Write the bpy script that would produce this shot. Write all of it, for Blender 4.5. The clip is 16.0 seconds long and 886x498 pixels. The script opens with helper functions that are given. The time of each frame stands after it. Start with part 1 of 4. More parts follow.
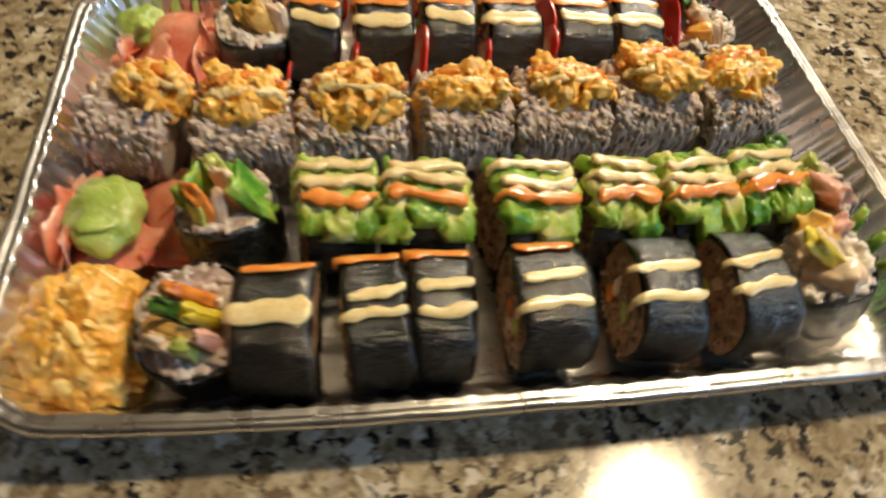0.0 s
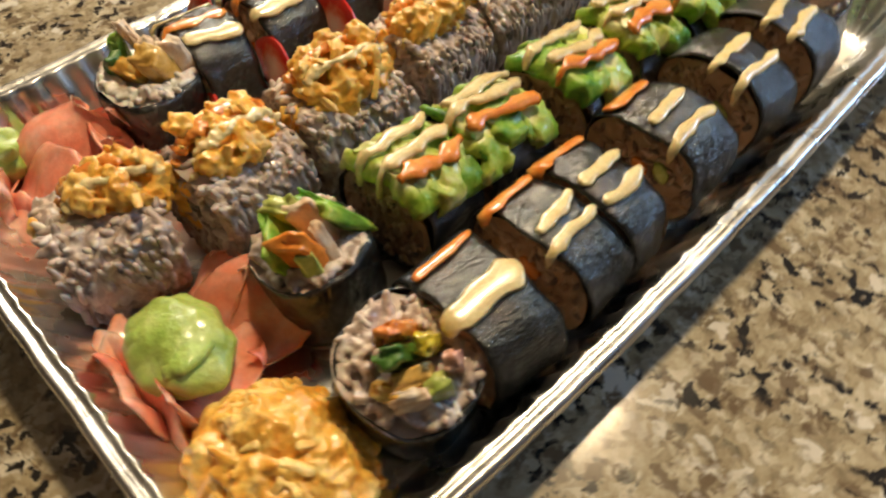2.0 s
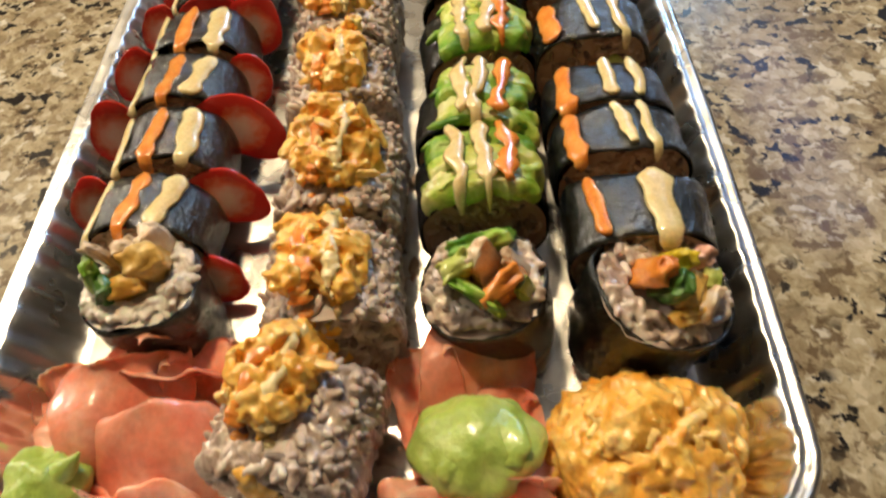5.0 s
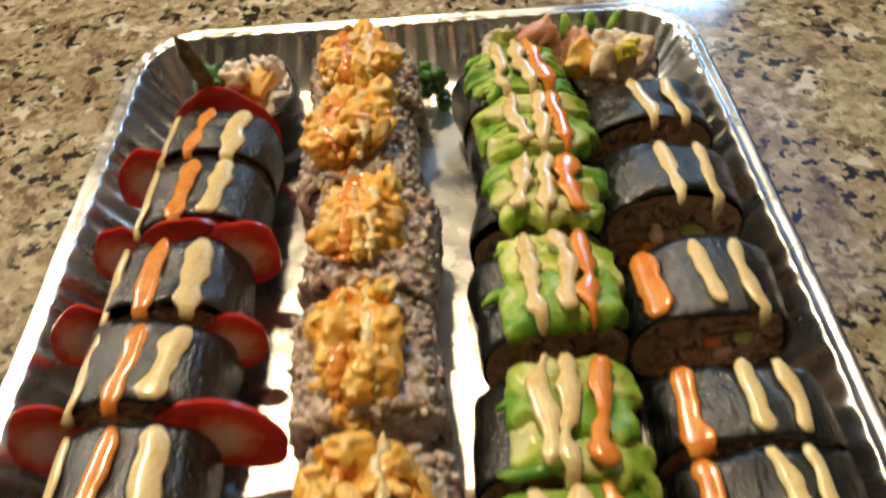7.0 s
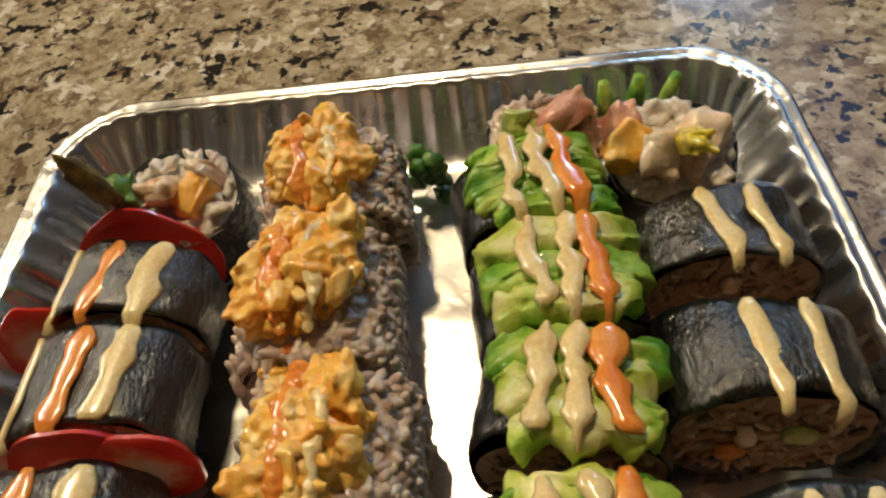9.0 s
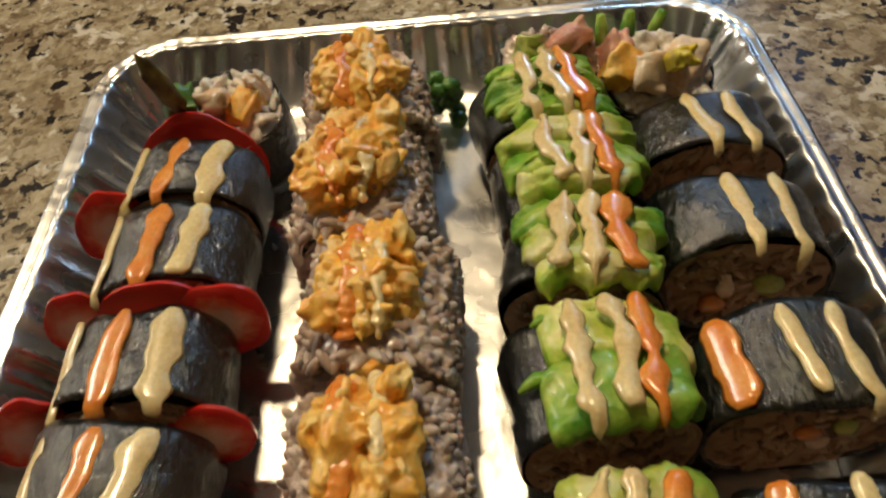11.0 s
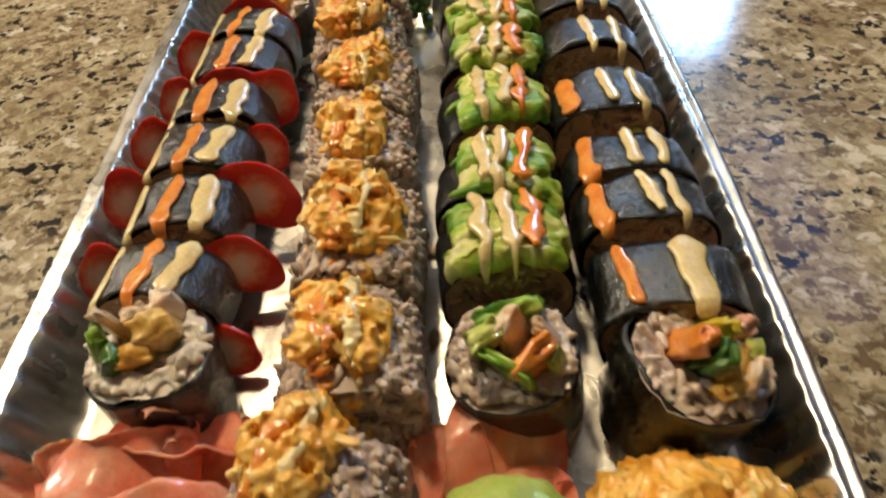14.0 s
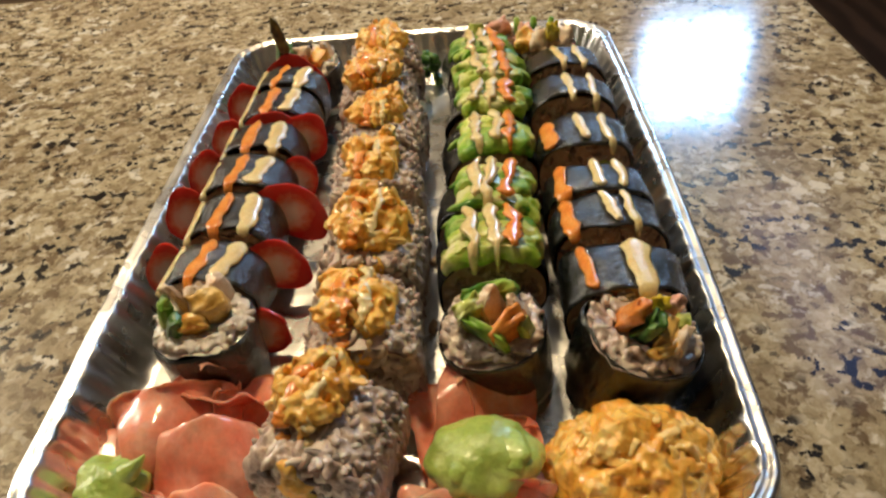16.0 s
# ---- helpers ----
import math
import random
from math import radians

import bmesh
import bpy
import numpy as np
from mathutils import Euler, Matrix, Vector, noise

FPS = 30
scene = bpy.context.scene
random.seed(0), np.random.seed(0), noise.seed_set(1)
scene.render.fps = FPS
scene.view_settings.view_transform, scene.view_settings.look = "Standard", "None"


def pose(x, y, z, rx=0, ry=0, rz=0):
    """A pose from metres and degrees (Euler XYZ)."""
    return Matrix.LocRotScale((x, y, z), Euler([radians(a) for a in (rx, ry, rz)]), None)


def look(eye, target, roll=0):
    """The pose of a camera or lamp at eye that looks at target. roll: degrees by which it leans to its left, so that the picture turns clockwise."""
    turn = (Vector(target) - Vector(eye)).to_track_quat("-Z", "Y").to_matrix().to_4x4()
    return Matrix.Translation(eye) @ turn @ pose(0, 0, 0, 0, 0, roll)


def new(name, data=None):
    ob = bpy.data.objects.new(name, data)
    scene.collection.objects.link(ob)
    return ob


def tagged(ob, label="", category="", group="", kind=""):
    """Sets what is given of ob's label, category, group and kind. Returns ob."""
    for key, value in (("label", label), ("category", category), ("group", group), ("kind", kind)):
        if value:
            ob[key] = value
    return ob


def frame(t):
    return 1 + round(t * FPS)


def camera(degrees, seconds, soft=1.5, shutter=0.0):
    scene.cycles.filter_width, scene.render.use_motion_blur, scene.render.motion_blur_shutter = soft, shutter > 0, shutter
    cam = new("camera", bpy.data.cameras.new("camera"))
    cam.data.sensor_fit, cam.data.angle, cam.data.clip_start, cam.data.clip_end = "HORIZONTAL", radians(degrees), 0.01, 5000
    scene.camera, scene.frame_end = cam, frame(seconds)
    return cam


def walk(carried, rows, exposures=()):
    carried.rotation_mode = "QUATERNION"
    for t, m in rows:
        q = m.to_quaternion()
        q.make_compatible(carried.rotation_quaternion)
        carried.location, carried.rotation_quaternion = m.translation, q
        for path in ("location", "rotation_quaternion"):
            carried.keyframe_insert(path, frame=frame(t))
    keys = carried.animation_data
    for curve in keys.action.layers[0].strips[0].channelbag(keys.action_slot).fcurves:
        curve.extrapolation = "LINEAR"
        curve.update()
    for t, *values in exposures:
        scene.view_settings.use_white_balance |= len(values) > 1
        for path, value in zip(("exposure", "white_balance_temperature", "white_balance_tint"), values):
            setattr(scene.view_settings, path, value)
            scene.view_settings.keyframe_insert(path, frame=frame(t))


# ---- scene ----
cam = camera(64.7, 16.0, soft=2.2, shutter=0.6)
EARLY = [
    (0.0, (0.2330, 0.1470, 0.2650), (-0.935, 0.391, -1.340), 6.5),
    (0.5, (0.2420, 0.0910, 0.2690), (-0.954, 0.491, -1.283), 4.0),
    (1.0, (0.2270, 0.0630, 0.2690), (-0.914, 0.637, -1.270), 2.3),
    (1.5, (0.2100, 0.0410, 0.2490), (-0.806, 0.853, -1.270), 0.3),
    (2.0, (0.1770, 0.0280, 0.2210), (-0.726, 0.861, -1.357), -2.7),
    (2.5, (0.1560, 0.0000, 0.2250), (-0.544, 0.932, -1.400), -4.9),
    (3.0, (0.0960, -0.0410, 0.2310), (-0.257, 1.044, -1.411), -1.9),
    (3.2, (0.0710, -0.0550, 0.2390), (-0.163, 1.045, -1.415), -1.1),
]
ROWS = [
    (5.5, 0.0324, -0.0116, 0.2284, 38.11, 4.35, -1.43),
    (6.0, 0.0238, 0.0186, 0.2267, 39.38, 4.26, -0.38),
    (6.5, 0.0206, 0.0541, 0.2249, 39.13, 4.17, -0.9),
    (7.0, 0.0156, 0.0945, 0.2252, 38.79, 3.05, -2.0),
    (7.5, 0.0339, 0.129, 0.2103, 37.99, 5.71, -0.83),
    (8.0, 0.0356, 0.1694, 0.2048, 36.11, 6.45, -1.35),
    (8.2, 0.0365, 0.1784, 0.2003, 37.65, 6.77, -0.16),
    (10.3, 0.0114, 0.1917, 0.1985, 34.9, 4.32, -2.93),
    (10.5, 0.008, 0.172, 0.198, 35.82, 3.71, -2.93),
    (11.0, 0.011, 0.14, 0.2055, 37.38, 3.98, -2.65),
    (11.5, 0.0079, 0.1242, 0.1987, 36.86, 3.59, -4.73),
    (12.0, 0.0167, 0.0952, 0.2076, 39.11, 2.89, -2.05),
    (12.5, 0.0117, 0.0572, 0.2139, 40.27, 2.98, -1.04),
    (13.0, 0.0199, 0.0247, 0.2182, 41.94, 3.41, -1.71),
    (13.5, 0.0216, -0.0061, 0.2227, 43.07, 3.29, -1.33),
    (14.0, 0.0279, -0.0308, 0.2214, 43.34, 3.87, -1.33),
    (14.5, 0.0333, -0.0497, 0.2224, 43.85, 3.89, -1.03),
    (15.0, 0.0293, -0.0708, 0.2286, 46.0, 4.23, -0.21),
    (15.5, 0.0336, -0.0903, 0.2345, 47.28, 4.29, 0.14),
    (16.0, 0.0378, -0.0911, 0.2414, 49.14, 4.39, 0.47),
]
walk(cam, [(t, look(eye, target, roll)) for t, eye, target, roll in EARLY] + [(t, pose(x, y, z, rx, ry, rz)) for t, x, y, z, rx, ry, rz in ROWS],
     exposures=[(0.0, 0.02), (2.0, 0.15), (3.2, 0.20), (5.5, 0.10), (6.0, -0.05), (7.0, -0.22), (8.2, -0.42), (10.3, -0.75), (11.0, -0.70), (12.0, -0.40), (12.5, -0.25), (13.5, -0.15), (16.0, -0.10)])

# ---- world and light ----
COUNTER, FLOOR = 0.004, 0.0075          # top of the stone, inside bottom of the tray
world = bpy.data.worlds.new("world")
scene.world = world
world.use_nodes = True
wn = world.node_tree.nodes
sky = wn.new("ShaderNodeTexSky")
sky.sky_type, sky.sun_disc, sky.sun_elevation, sky.sun_rotation = "NISHITA", False, radians(25), radians(20)
world.node_tree.links.new(sky.outputs[0], wn["Background"].inputs[0])
wn["Background"].inputs[1].default_value = 0.12


def area(name, m, sx, sy, power, colour):
    d = bpy.data.lights.new(name, "AREA")
    d.shape, d.size, d.size_y, d.energy, d.color = "RECTANGLE", sx, sy, power, colour
    ob = new(name, d)
    ob.matrix_world = m
    return ob


# daylight standing in the two window openings and the skylight, and the round ceiling lamp
area("window_light_north", look((0.98, 2.70, 1.26), (0.98, 0, 1.0)), 0.42, 0.40, 24, (0.36, 0.63, 1.0))
area("window_light_west", look((-2.08, 1.35, 1.18), (0, 1.35 - 0.35, 0.6)), 0.62, 0.60, 36, (1.0, 0.90, 0.74))
area("skylight_light", pose(1.20, 1.80, 1.63), 0.28, 1.08, 1.1, (0.05, 0.28, 1.0))
lamp = bpy.data.lights.new("ceiling_lamp_light", "AREA")
lamp.shape, lamp.size, lamp.energy, lamp.color = "DISK", 0.17, 28, (1.0, 0.765, 0.46)
new("ceiling_lamp_light", lamp).matrix_world = look((-0.24, 0.86, 1.575), (-0.24, 0.86, 0))


# ---- materials ----
def mat(name, build):
    m = bpy.data.materials.new(name)
    m.use_nodes = True
    nt = m.node_tree
    build(nt, nt.nodes["Principled BSDF"])
    return m


def node(nt, kind, **vals):
    n = nt.nodes.new("ShaderNode" + kind)
    for k, v in vals.items():
        n.inputs[k.replace("_", " ")].default_value = v
    return n


def coords(nt, world_space=False):
    if world_space:
        return nt.nodes.new("ShaderNodeNewGeometry").outputs["Position"]
    return nt.nodes.new("ShaderNodeTexCoord").outputs["Object"]


def noise_of(nt, vec, scale, detail=3.0, rough=0.55):
    n = node(nt, "TexNoise", Scale=scale, Detail=detail, Roughness=rough)
    nt.links.new(vec, n.inputs["Vector"])
    return n.outputs["Fac"]


def ramp(nt, fac, stops):
    r = nt.nodes.new("ShaderNodeValToRGB")
    e = r.color_ramp.elements
    while len(e) < len(stops):
        e.new(0.5)
    for el, (p, c) in zip(e, stops):
        el.position, el.color = p, (*c, 1.0)
    nt.links.new(fac, r.inputs[0])
    return r.outputs["Color"]


def mix(nt, fac, a, b):
    m = nt.nodes.new("ShaderNodeMix")
    m.data_type = "RGBA"
    if isinstance(fac, float):
        m.inputs[0].default_value = fac
    else:
        nt.links.new(fac, m.inputs[0])
    for s, v in ((m.inputs[6], a), (m.inputs[7], b)):
        if isinstance(v, tuple):
            s.default_value = (*v, 1.0)
        else:
            nt.links.new(v, s)
    return m.outputs[2]


def bump(nt, bs, height, strength, dist):
    b = node(nt, "Bump", Strength=strength, Distance=dist)
    nt.links.new(height, b.inputs["Height"])
    nt.links.new(b.outputs[0], bs.inputs["Normal"])


def food(name, dark, mid, light, rough=0.35, scale=180.0, relief=0.4, coat=0.0, sss=0.0, tint=0.12, lo=0.30, hi=0.72):
    """A moist foodstuff: three tones at two scales, fine relief, each piece a little different."""
    def build(nt, bs):
        v = coords(nt)
        a, b = noise_of(nt, v, scale, 4), noise_of(nt, v, scale * 5, 3)
        col = ramp(nt, a, [(lo, dark), (0.5, mid), (hi, light)])
        fine = ramp(nt, b, [(0.35, (0.80, 0.80, 0.80)), (0.65, (1.0, 1.0, 1.0))])
        mul = nt.nodes.new("ShaderNodeMix")
        mul.data_type, mul.blend_type = "RGBA", "MULTIPLY"
        mul.inputs[0].default_value = 0.7
        nt.links.new(col, mul.inputs[6])
        nt.links.new(fine, mul.inputs[7])
        hsv = nt.nodes.new("ShaderNodeHueSaturation")
        info = nt.nodes.new("ShaderNodeObjectInfo")
        mr = node(nt, "MapRange", From_Min=0.0, From_Max=1.0, To_Min=1 - tint, To_Max=1 + tint)
        nt.links.new(info.outputs["Random"], mr.inputs[0])
        nt.links.new(mr.outputs[0], hsv.inputs["Value"])
        nt.links.new(mul.outputs[2], hsv.inputs["Color"])
        nt.links.new(hsv.outputs[0], bs.inputs["Base Color"])
        bs.inputs["Roughness"].default_value = rough
        bs.inputs["Coat Weight"].default_value = coat
        bs.inputs["Coat Roughness"].default_value = 0.12
        if sss:
            bs.inputs["Subsurface Weight"].default_value = sss
            bs.inputs["Subsurface Radius"].default_value = (1.0, 0.5, 0.25)
            bs.inputs["Subsurface Scale"].default_value = 0.003
        bump(nt, bs, b, relief, 0.0008)
    return mat(name, build)


def granite_build(nt, bs):
    v = coords(nt, True)
    warp = node(nt, "TexNoise", Scale=150.0, Detail=3.0)
    nt.links.new(v, warp.inputs["Vector"])
    add = nt.nodes.new("ShaderNodeVectorMath")
    add.operation = "MULTIPLY_ADD"
    add.inputs[1].default_value = (0.007, 0.007, 0.007)
    nt.links.new(warp.outputs["Color"], add.inputs[0])
    nt.links.new(v, add.inputs[2])
    w = add.outputs[0]
    base = ramp(nt, noise_of(nt, w, 85, 5, 0.7), [(0.36, (0.15, 0.11, 0.062)), (0.45, (0.30, 0.24, 0.145)), (0.54, (0.46, 0.395, 0.265)), (0.68, (0.66, 0.61, 0.48))])
    vor = node(nt, "TexVoronoi", Scale=260.0)
    nt.links.new(w, vor.inputs["Vector"])
    sep = nt.nodes.new("ShaderNodeSeparateColor")
    nt.links.new(vor.outputs["Color"], sep.inputs[0])
    cells = ramp(nt, sep.outputs[0], [(0.0, (0.11, 0.085, 0.055)), (0.30, (0.30, 0.25, 0.16)), (0.7, (0.48, 0.42, 0.30)), (1.0, (0.70, 0.66, 0.56))])
    col = mix(nt, 0.40, base, cells)
    # brown drifts, pale quartz and black crystals in clusters
    drift = ramp(nt, noise_of(nt, w, 16, 3), [(0.46, (0, 0, 0)), (0.66, (0.55, 0.55, 0.55))])
    col = mix(nt, drift, col, (0.22, 0.165, 0.10))
    br = ramp(nt, noise_of(nt, w, 95, 3, 0.65), [(0.55, (0, 0, 0)), (0.61, (0.85, 0.85, 0.85))])
    col = mix(nt, br, col, (0.13, 0.088, 0.05))
    wh = ramp(nt, noise_of(nt, w, 72, 3), [(0.60, (0, 0, 0)), (0.65, (0.85, 0.85, 0.85))])
    col = mix(nt, wh, col, (0.68, 0.65, 0.57))
    d1 = ramp(nt, noise_of(nt, w, 140, 3, 0.55), [(0.545, (0, 0, 0)), (0.575, (1, 1, 1))])
    d2 = ramp(nt, noise_of(nt, w, 42, 2), [(0.43, (0.08, 0.08, 0.08)), (0.54, (1, 1, 1))])
    mm = nt.nodes.new("ShaderNodeMath")
    mm.operation = "MULTIPLY"
    nt.links.new(d1, mm.inputs[0])
    nt.links.new(d2, mm.inputs[1])
    col = mix(nt, mm.outputs[0], col, (0.016, 0.014, 0.014))
    nt.links.new(col, bs.inputs["Base Color"])
    bs.inputs["Roughness"].default_value = 0.13
    bs.inputs["Specular IOR Level"].default_value = 0.55
    bump(nt, bs, noise_of(nt, v, 25, 2), 0.05, 0.002)


def foil_build(nt, bs):
    v = coords(nt)
    a = noise_of(nt, v, 90, 4)
    nt.links.new(ramp(nt, a, [(0.3, (0.66, 0.66, 0.65)), (0.7, (0.86, 0.86, 0.85))]), bs.inputs["Base Color"])
    bs.inputs["Metallic"].default_value = 1.0
    nt.links.new(ramp(nt, noise_of(nt, v, 40, 3), [(0.3, (0.20, 0.20, 0.20)), (0.7, (0.38, 0.38, 0.38))]), bs.inputs["Roughness"])
    bump(nt, bs, a, 0.35, 0.0012)


def nori_build(nt, bs):
    v = coords(nt)
    st = nt.nodes.new("ShaderNodeMapping")
    st.inputs["Scale"].default_value = (1.0, 0.55, 1.0)
    nt.links.new(v, st.inputs[0])
    a, b = noise_of(nt, st.outputs[0], 420, 5, 0.8), noise_of(nt, st.outputs[0], 210, 3, 0.6)
    c = ramp(nt, a, [(0.42, (0.0015, 0.002, 0.002)), (0.52, (0.003, 0.004, 0.003)), (0.62, (0.018, 0.021, 0.014)), (0.72, (0.085, 0.09, 0.06))])
    nt.links.new(c, bs.inputs["Base Color"])
    bs.inputs["Roughness"].default_value = 0.5
    bs.inputs["Specular IOR Level"].default_value = 0.12
    bs.inputs["Coat Weight"].default_value = 0.9
    bs.inputs["Coat IOR"].default_value = 1.85
    bs.inputs["Coat Roughness"].default_value = 0.10
    add = nt.nodes.new("ShaderNodeMath")
    add.operation = "MULTIPLY_ADD"
    add.inputs[1].default_value = 3.0
    nt.links.new(b, add.inputs[0])
    nt.links.new(a, add.inputs[2])
    bump(nt, bs, add.outputs[0], 0.75, 0.0007)
    nt.links.new(bs.inputs["Normal"].links[0].from_socket, bs.inputs["Coat Normal"])


def rice_build(dark, mid, light, specks):
    def build(nt, bs):
        geo = nt.nodes.new("ShaderNodeNewGeometry")
        v = coords(nt)
        col = ramp(nt, noise_of(nt, v, 240, 3), [(0.3, dark), (0.5, mid), (0.7, light)])
        isl = ramp(nt, geo.outputs["Random Per Island"], [(0.0, (0.03, 0.02, 0.025)), (specks, (0.05, 0.03, 0.03)), (specks + 0.01, dark), (0.6, mid), (1.0, light)])
        nt.links.new(mix(nt, 0.72, col, isl), bs.inputs["Base Color"])
        bs.inputs["Roughness"].default_value = 0.38
        bs.inputs["Subsurface Weight"].default_value = 0.15
        bs.inputs["Subsurface Scale"].default_value = 0.002
        bump(nt, bs, noise_of(nt, v, 900, 2), 0.2, 0.0004)
    return build


def strawberry_build(nt, bs):
    v = coords(nt)
    sx = nt.nodes.new("ShaderNodeSeparateXYZ")
    nt.links.new(v, sx.inputs[0])
    ln = nt.nodes.new("ShaderNodeVectorMath")
    ln.operation = "LENGTH"
    sc = nt.nodes.new("ShaderNodeVectorMath")
    sc.operation = "MULTIPLY"
    sc.inputs[1].default_value = (1.0, 0.0, 1.0)
    nt.links.new(v, sc.inputs[0])
    nt.links.new(sc.outputs[0], ln.inputs[0])
    n = noise_of(nt, v, 260, 3)
    ad = nt.nodes.new("ShaderNodeMath")
    ad.operation = "MULTIPLY_ADD"
    ad.inputs[1].default_value = 0.0065
    nt.links.new(n, ad.inputs[0])
    nt.links.new(ln.outputs["Value"], ad.inputs[2])
    mr = node(nt, "MapRange", From_Min=0.0055, From_Max=0.0180)
    nt.links.new(ad.outputs[0], mr.inputs[0])
    c = ramp(nt, mr.outputs[0], [(0.0, (0.93, 0.70, 0.60)), (0.26, (0.91, 0.48, 0.37)), (0.50, (0.84, 0.17, 0.085)), (0.72, (0.70, 0.030, 0.018))])
    nt.links.new(c, bs.inputs["Base Color"])
    bs.inputs["Roughness"].default_value = 0.25
    bs.inputs["Subsurface Weight"].default_value = 0.15
    bs.inputs["Subsurface Radius"].default_value = (1.0, 0.35, 0.25)
    bs.inputs["Subsurface Scale"].default_value = 0.004
    bump(nt, bs, n, 0.35, 0.0008)


def plaster_build(c):
    def build(nt, bs):
        v = coords(nt)
        nt.links.new(ramp(nt, noise_of(nt, v, 3, 4), [(0.3, tuple(x * 0.93 for x in c)), (0.7, c)]), bs.inputs["Base Color"])
        bs.inputs["Roughness"].default_value = 0.8
        bump(nt, bs, noise_of(nt, v, 120, 3), 0.1, 0.002)
    return build


def wood_build(nt, bs):
    v = coords(nt)
    w = node(nt, "TexWave", Scale=3.0, Distortion=6.0, Detail=4.0)
    nt.links.new(v, w.inputs["Vector"])
    nt.links.new(ramp(nt, w.outputs["Fac"], [(0.2, (0.020, 0.010, 0.007)), (0.8, (0.055, 0.028, 0.018))]), bs.inputs["Base Color"])
    bs.inputs["Roughness"].default_value = 0.4


GRANITE = mat("granite", granite_build)
FOIL = mat("foil", foil_build)
NORI = mat("nori", nori_build)
RICE_PURPLE = mat("rice_purple", rice_build((0.30, 0.215, 0.185), (0.53, 0.43, 0.375), (0.76, 0.68, 0.61), 0.13))
RICE_BROWN = mat("rice_brown", rice_build((0.20, 0.115, 0.068), (0.38, 0.25, 0.155), (0.58, 0.43, 0.31), 0.16))
RICE_WHITE = mat("rice_white", rice_build((0.55, 0.50, 0.44), (0.70, 0.66, 0.60), (0.82, 0.79, 0.74), 0.02))
STRAWBERRY = mat("strawberry", strawberry_build)
BERRY_SKIN = food("berry_skin", (0.50, 0.010, 0.008), (0.66, 0.022, 0.014), (0.78, 0.07, 0.03), 0.22, 200, 0.4, 0.5, 0.3)
CRAB = food("crab", (0.90, 0.41, 0.048), (0.95, 0.54, 0.10), (0.98, 0.71, 0.25), 0.32, 130, 0.45, 0.4, 0.25, 0.08, 0.33, 0.68)
CRAB_PALE = food("crab_pale", (0.92, 0.52, 0.12), (0.95, 0.63, 0.20), (0.97, 0.75, 0.35), 0.36, 170, 0.4, 0.3, 0.25)
CREAM = food("cream_sauce", (0.78, 0.59, 0.26), (0.85, 0.69, 0.35), (0.90, 0.78, 0.45), 0.25, 160, 0.25, 0.7, 0.15, 0.05)
ORANGE = food("orange_sauce", (0.78, 0.22, 0.028), (0.88, 0.32, 0.055), (0.91, 0.42, 0.11), 0.22, 160, 0.25, 0.8, 0.1, 0.05)
AVOCADO = food("avocado", (0.27, 0.49, 0.035), (0.54, 0.65, 0.12), (0.77, 0.78, 0.38), 0.42, 75, 0.6, 0.15, 0.2, 0.10, 0.37, 0.62)
AVOCADO_GREEN = food("avocado_green", (0.05, 0.23, 0.013), (0.22, 0.44, 0.04), (0.48, 0.60, 0.13), 0.40, 75, 0.6, 0.15, 0.15, 0.12, 0.36, 0.66)
LEAF = food("leaf", (0.02, 0.07, 0.010), (0.06, 0.17, 0.022), (0.14, 0.28, 0.05), 0.35, 140, 0.5, 0.2)
GINGER = food("ginger", (0.92, 0.23, 0.14), (0.95, 0.37, 0.26), (0.97, 0.57, 0.46), 0.22, 70, 0.25, 0.5, 0.5, 0.16)
WASABI = food("wasabi", (0.32, 0.46, 0.08), (0.43, 0.57, 0.13), (0.55, 0.66, 0.23), 0.34, 110, 0.5, 0.25, 0.25)
EGG = food("egg", (0.70, 0.40, 0.07), (0.84, 0.56, 0.17), (0.90, 0.72, 0.36), 0.3, 150, 0.3, 0.3)
PEPPER = food("pepper", (0.60, 0.44, 0.02), (0.74, 0.58, 0.03), (0.82, 0.70, 0.10), 0.2, 80, 0.1, 0.6)
CARROT = food("carrot", (0.62, 0.16, 0.02), (0.80, 0.26, 0.035), (0.87, 0.38, 0.08), 0.25, 120, 0.2, 0.5)
CUCUMBER = food("cucumber", (0.36, 0.46, 0.07), (0.54, 0.62, 0.16), (0.70, 0.74, 0.32), 0.22, 120, 0.15, 0.5)
KANI = food("kani", (0.76, 0.48, 0.28), (0.84, 0.68, 0.50), (0.88, 0.80, 0.68), 0.3, 170, 0.3, 0.3)
PINK = food("pink_fish", (0.66, 0.24, 0.16), (0.78, 0.42, 0.32), (0.84, 0.58, 0.48), 0.28, 160, 0.3, 0.4)
RICE_SKIN = food("rice_skin", (0.12, 0.075, 0.065), (0.54, 0.425, 0.355), (0.82, 0.73, 0.63), 0.28, 200, 0.15, 0.3, 0.2, 0.08, 0.24, 0.70)
RICE_STICKY = food("rice_sticky", (0.45, 0.38, 0.30), (0.72, 0.67, 0.60), (0.88, 0.85, 0.79), 0.30, 230, 0.25, 0.25, 0.2, 0.06, 0.30, 0.66)
PAINT = mat("wall_paint", plaster_build((0.36, 0.27, 0.185)))
# darkened copy of the wall paint, standing for a dim east side
PAINT_DARK = mat("dimmed_wall_paint", plaster_build((0.085, 0.062, 0.048)))
CEILING = mat("ceiling_paint", plaster_build((0.62, 0.56, 0.46)))
WOOD = mat("dark_wood", wood_build)
WHITE = mat("white_paint", plaster_build((0.8, 0.79, 0.76)))


